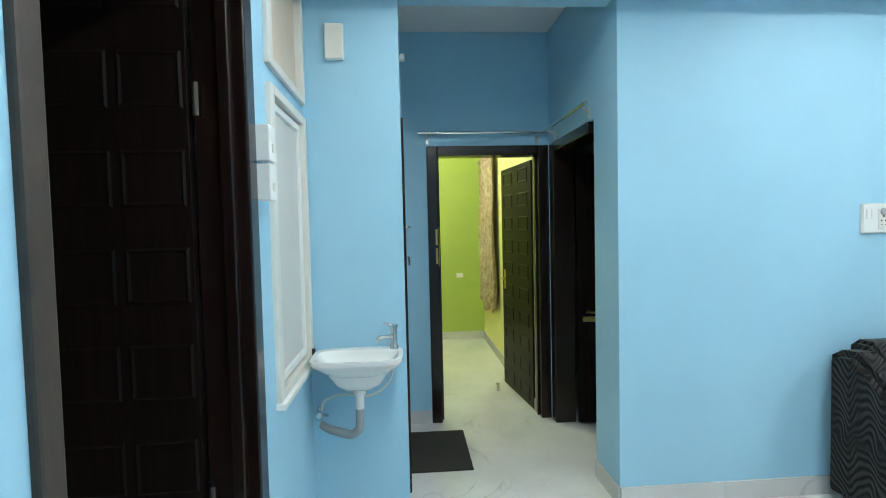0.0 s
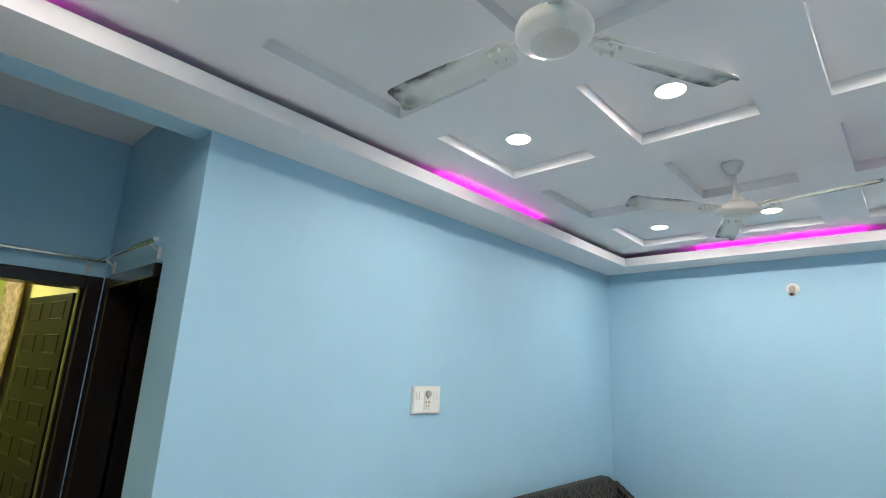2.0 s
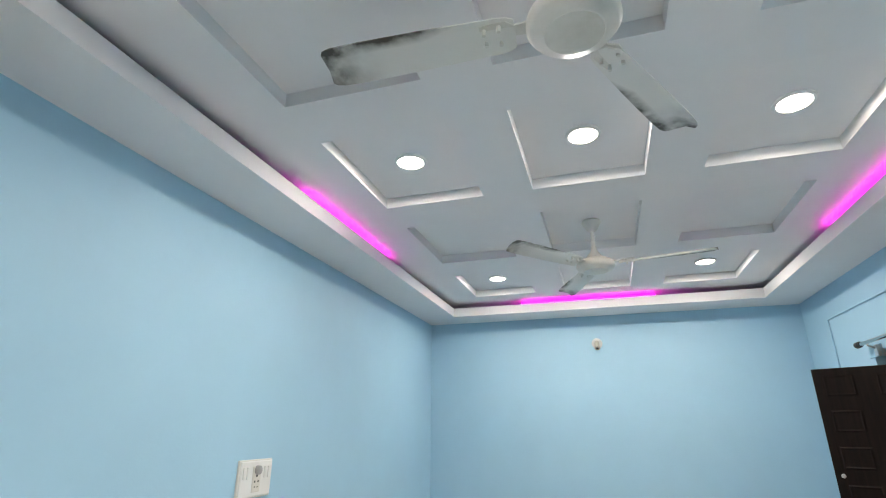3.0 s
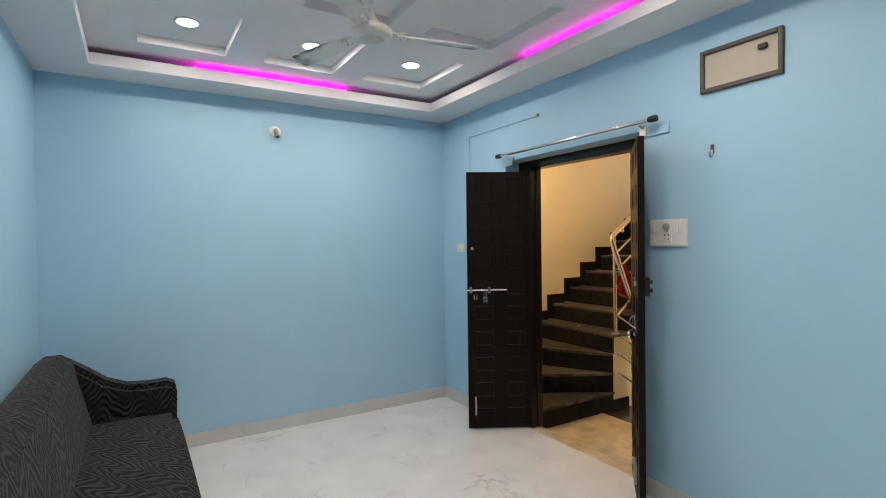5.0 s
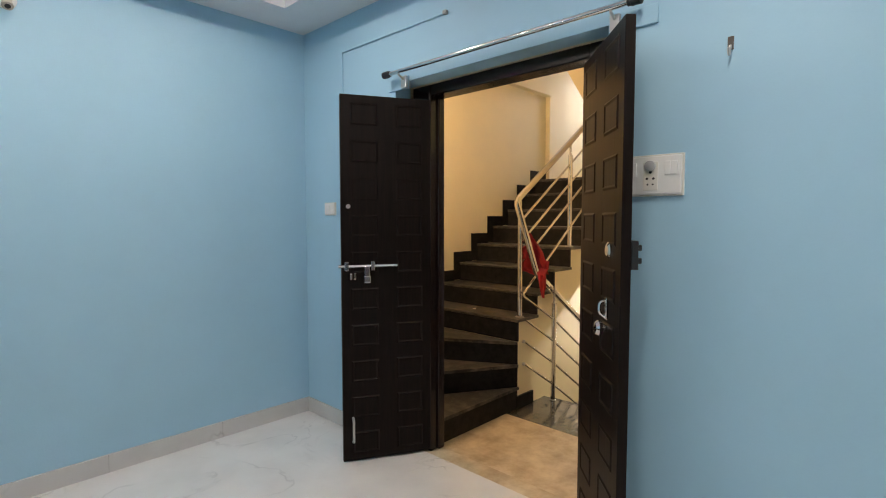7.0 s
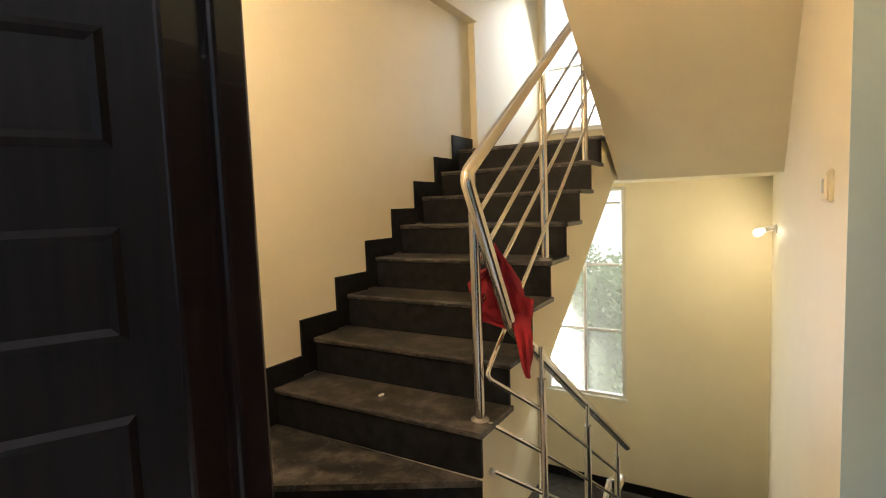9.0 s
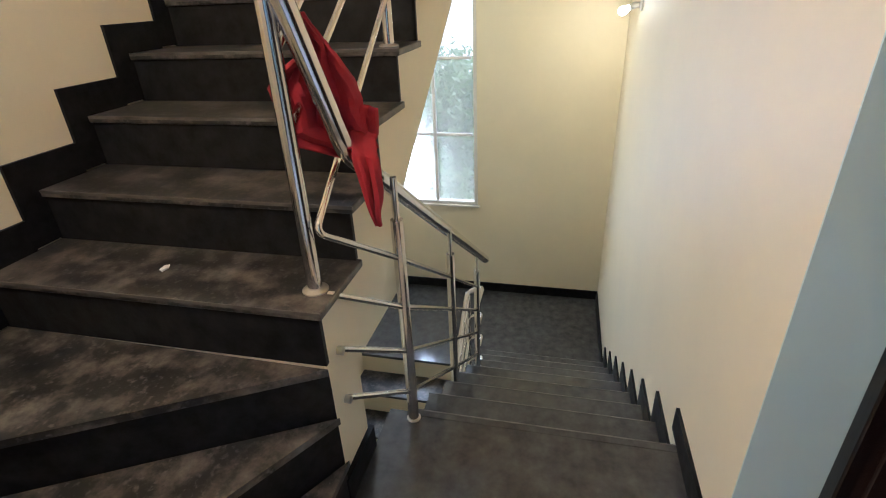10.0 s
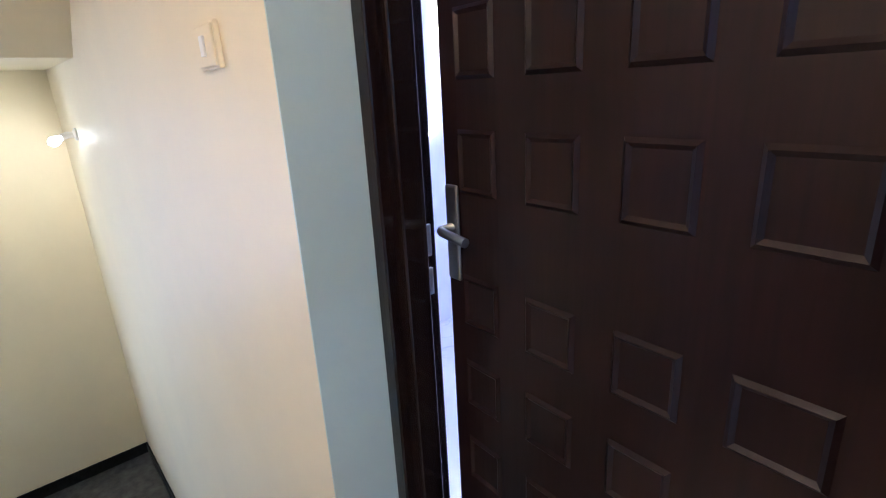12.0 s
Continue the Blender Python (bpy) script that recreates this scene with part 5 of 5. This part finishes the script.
# dust and the bright window's glare, both put into the panes, veil the view a little
gn, gl = GLASS.node_tree.nodes, GLASS.node_tree.links
g_veil, g_mix = gn.new("ShaderNodeBsdfTranslucent"), gn.new("ShaderNodeMixShader")
g_veil.inputs[0].default_value = (0.90, 0.86, 0.76, 1)
g_mix.inputs[0].default_value = 0.17
gl.new(gn["Principled BSDF"].outputs[0], g_mix.inputs[1])
gl.new(g_veil.outputs[0], g_mix.inputs[2])
gl.new(g_mix.outputs[0], gn["Material Output"].inputs[0])


def stair_window(name, z0, z1, bars, mullions):
    t = thing(name, pose(XE, -0.15, z0, 0, 0, -90), "tall stair window with cream bars and clear panes", "window", kind="structure")
    h = z1 - z0
    bm = bmesh.new()
    box(bm, -0.43, -0.395, -0.01, 0.06, 0, h, bevel=0.004)
    box(bm, 0.395, 0.43, -0.01, 0.06, 0, h, bevel=0.004)
    box(bm, -0.395, 0.395, -0.01, 0.06, 0, 0.035, bevel=0.004)
    box(bm, -0.395, 0.395, -0.01, 0.06, h - 0.035, h, bevel=0.004)
    part("window_frame", bm, PLASTIC2, t)
    xs, zs = [-0.395, *mullions, 0.395], [0.035, *bars, h - 0.035]
    for x in mullions:
        part("mullion", boxes((x - 0.016, x + 0.016, 0.0, 0.04, 0.035, h - 0.035), bevel=0.003), PLASTIC2, t)
    for x0, x1 in zip(xs, xs[1:]):
        for z in bars:
            part("bar", boxes((x0 + 0.016, x1 - 0.016, 0.0, 0.04, z - 0.013, z + 0.013), bevel=0.003), PLASTIC2, t)
        for a, b in zip(zs, zs[1:]):
            g = part("pane", boxes((x0 + 0.01, x1 - 0.01, 0.018, 0.022, a + 0.005, b - 0.005)), GLASS, t)
            g.visible_shadow = False
    part("window_sill", boxes((-0.45, 0.45, -0.03, 0.06, -0.022, -0.001), bevel=0.004), PLASTIC2, t)


stair_window("window_3", -0.72, 1.56, (0.74, 1.46, 2.12), (0.0,))
stair_window("window_4", 2.2, 3.7, (0.68,), (0.0,))

# neighbour's door, slightly ajar
door6 = thing("door_6", pose(4.065, YR - 0.19, ZL, 0, 0, 0), "dark reddish brown neighbour's door slightly ajar", "door", kind="structure")
bm = bmesh.new()
for a, b in ((-0.505, -0.46), (0.46, 0.505)):
    box(bm, a, b, -0.14, 0.012, 0, 2.13, bevel=0.005)
    box(bm, a + (0.012 if a < 0 else -0.02), b + (0.02 if a < 0 else -0.012), -0.10, -0.03, 0, 2.1, bevel=0.005)
box(bm, -0.46, 0.46, -0.14, 0.012, 2.085, 2.13, bevel=0.005)
part("door_frame", bm, FRAME, door6)
M6 = z_turn(-0.455, -0.12, 0.012, -3.0)
leaf = panelled_leaf(door6, "leaf", 0.878, 2.06, [(0.085, 0.222), (0.295, 0.421), (0.503, 0.629), (0.709, 0.826)],
                     [(0.04 + 0.2265 * k, 0.168 + 0.2265 * k) for k in range(5)] + [(1.268 + 0.241 * k, 1.408 + 0.241 * k) for k in range(3)], WOOD_RED, M6, depth=0.007)
bm = boxes((0.828, 0.872, 0.018, 0.028, 1.055, 1.285), bevel=0.006)
fitting("lock_plate", bm, M6, STEEL, leaf, "grey steel lock plate")
bm = bmesh.new()
tube(bm, bent([(0.85, 0.028, 1.185), (0.85, 0.066, 1.185), (0.755, 0.069, 1.175)], 0.02), [0.011] * 8, 12)
fitting("lever", bm, M6, STEEL, leaf, "steel lever handle", True)
bm = boxes((0.452, 0.459, -0.12, -0.09, 1.12, 1.2), (0.452, 0.459, -0.12, -0.095, 1.02, 1.09), bevel=0.002)
part("strike_plate", bm, STEEL, door6)
fitting("bottom_bolt", boxes((0.835, 0.865, 0.018, 0.04, 0.17, 0.2), bevel=0.003), M6, BLACK, leaf)
fairy = thing("string_light", pose(5.985, -3.44, 0.6), "warm white string light hanging on the lavender wall", "string light")
bm = bmesh.new()
tube(bm, bent([(0, 0.2, 0.47), (0, 0.0, 0.46), (0, -0.06, 0.50), (0, -0.07, 0.75), (0, -0.09, 1.1), (0, -0.09, 1.9)], 0.03), 0.008, 6)
part("upper_string", bm, FAIRY, fairy, "glowing upper string")
setting("threshold", boxes((3.56, 4.57, YR - 0.34, YR - 0.19, ZL, ZL + 0.006)), MARBLE, "white marble threshold under the neighbour's door", "threshold")
setting("threshold_entrance", boxes((W + 0.116, XC, -2.245, -0.965, -0.3, -0.002)), BEIGE, "worn beige stone sill of the entrance door", "threshold")

# ---- outside the stair windows ----
SOIL = material("pale_dry_ground", (0.42, 0.38, 0.32), 0.95, second=(0.26, 0.24, 0.19), scale=0.6, bump=0.3, bump_scale=4)
setting("ground", boxes((XE + 0.15, 900, -500, 500, -4.2, -3.55)), SOIL, "pale dry ground outside", "ground")
LEAF = material("green_leaves", (0.20, 0.31, 0.09), 0.6, second=(0.11, 0.18, 0.04), scale=3)
ln, ll = LEAF.node_tree.nodes, LEAF.node_tree.links
l_tr, l_mix = ln.new("ShaderNodeBsdfTranslucent"), ln.new("ShaderNodeMixShader")
l_tr.inputs[0].default_value = (0.55, 0.62, 0.40, 1)
l_mix.inputs[0].default_value = 0.5
ll.new(ln["Principled BSDF"].outputs[0], l_mix.inputs[1])
ll.new(l_tr.outputs[0], l_mix.inputs[2])
ll.new(l_mix.outputs[0], ln["Material Output"].inputs[0])
BARK = material("brown_bark", (0.16, 0.11, 0.07), 0.9, vary=0.4, scale=20, bump=0.5, bump_scale=40)


def tree(x, y, height, spread, seed, leaves, name="tree", label="leafy green tree growing outside the stair window"):
    rnd = random.Random(seed)
    t = thing(name, pose(x, y, -3.55), label, name, "trees outside" if name == "tree" else "bushes outside")
    bm = bmesh.new()
    tube(bm, [(0, 0, 0), (0.05, 0.03, height * 0.3), (-0.04, 0.06, height * 0.6), (0.03, 0, height * 0.9)], [0.12, 0.09, 0.06, 0.02], 10)
    tips = []
    for k in range(16):
        z0 = height * rnd.uniform(0.2, 0.85)
        a = rnd.uniform(0, math.tau)
        d = spread * rnd.uniform(0.5, 1.0) * (1.1 - 0.5 * z0 / height)
        tip = Vector((d * math.cos(a), d * math.sin(a), z0 + rnd.uniform(0.2, 0.9)))
        mid = Vector((0, 0, z0)).lerp(tip, 0.5) + Vector((0, 0, -0.1))
        tube(bm, [(0, 0, z0), mid, tip], [0.035, 0.02, 0.006], 6)
        tips += [tip, mid.lerp(tip, 0.4), mid]
    part("trunk", bm, BARK, t, smooth=True)
    vs, fs = [], []
    for k in range(leaves):
        c = rnd.choice(tips) + Vector((rnd.gauss(0, 0.28), rnd.gauss(0, 0.28), rnd.gauss(0, 0.25)))
        d = Vector((rnd.gauss(0, 1), rnd.gauss(0, 1), rnd.gauss(-0.3, 0.7))).normalized()
        s = d.orthogonal().normalized() * rnd.uniform(0.025, 0.06)
        n = rnd.uniform(0.10, 0.22)
        i = len(vs)
        vs += [c, c + d * n * 0.5 + s, c + d * n, c + d * n * 0.5 - s]
        fs.append((i, i + 1, i + 2, i + 3))
    me = bpy.data.meshes.new("crown")
    me.from_pydata([tuple(v) for v in vs], [], fs)
    me.materials.append(LEAF)
    ob = new("crown", me)
    ob.parent = t


tree(13.4, 1.2, 3.7, 1.7, 3, 4200)
tree(14.6, -0.4, 3.5, 1.6, 5, 3600)
tree(16.2, 3.0, 4.6, 2.0, 8, 5200)
tree(13.6, 3.4, 3.8, 1.5, 11, 3600)
tree(15.2, 1.4, 4.0, 1.8, 17, 4600)
for bx, by, bh, seed in ((14.2, 0.8, 1.7, 21), (14.9, 1.9, 2.0, 22), (13.6, 1.6, 1.4, 23)):
    tree(bx, by, bh, 1.0, seed, 2200, "bush", "low green bush on the dry ground outside")
HAZE = glowing("hazy_bright_sky", (1.0, 0.99, 0.95), 1.6)
setting("backdrop", boxes((24, 24.1, -30, 30, -3.6, 30)), HAZE, "hazy bright sky far beyond the window", "backdrop")
WALLO = material("weathered_plaster", (0.42, 0.36, 0.33), 0.9, second=(0.30, 0.25, 0.22), scale=1.5)
setting("compound_wall", boxes((17.5, 17.7, -12, 14, -3.55, -2.2)), WALLO, "weathered compound wall outside", "wall")
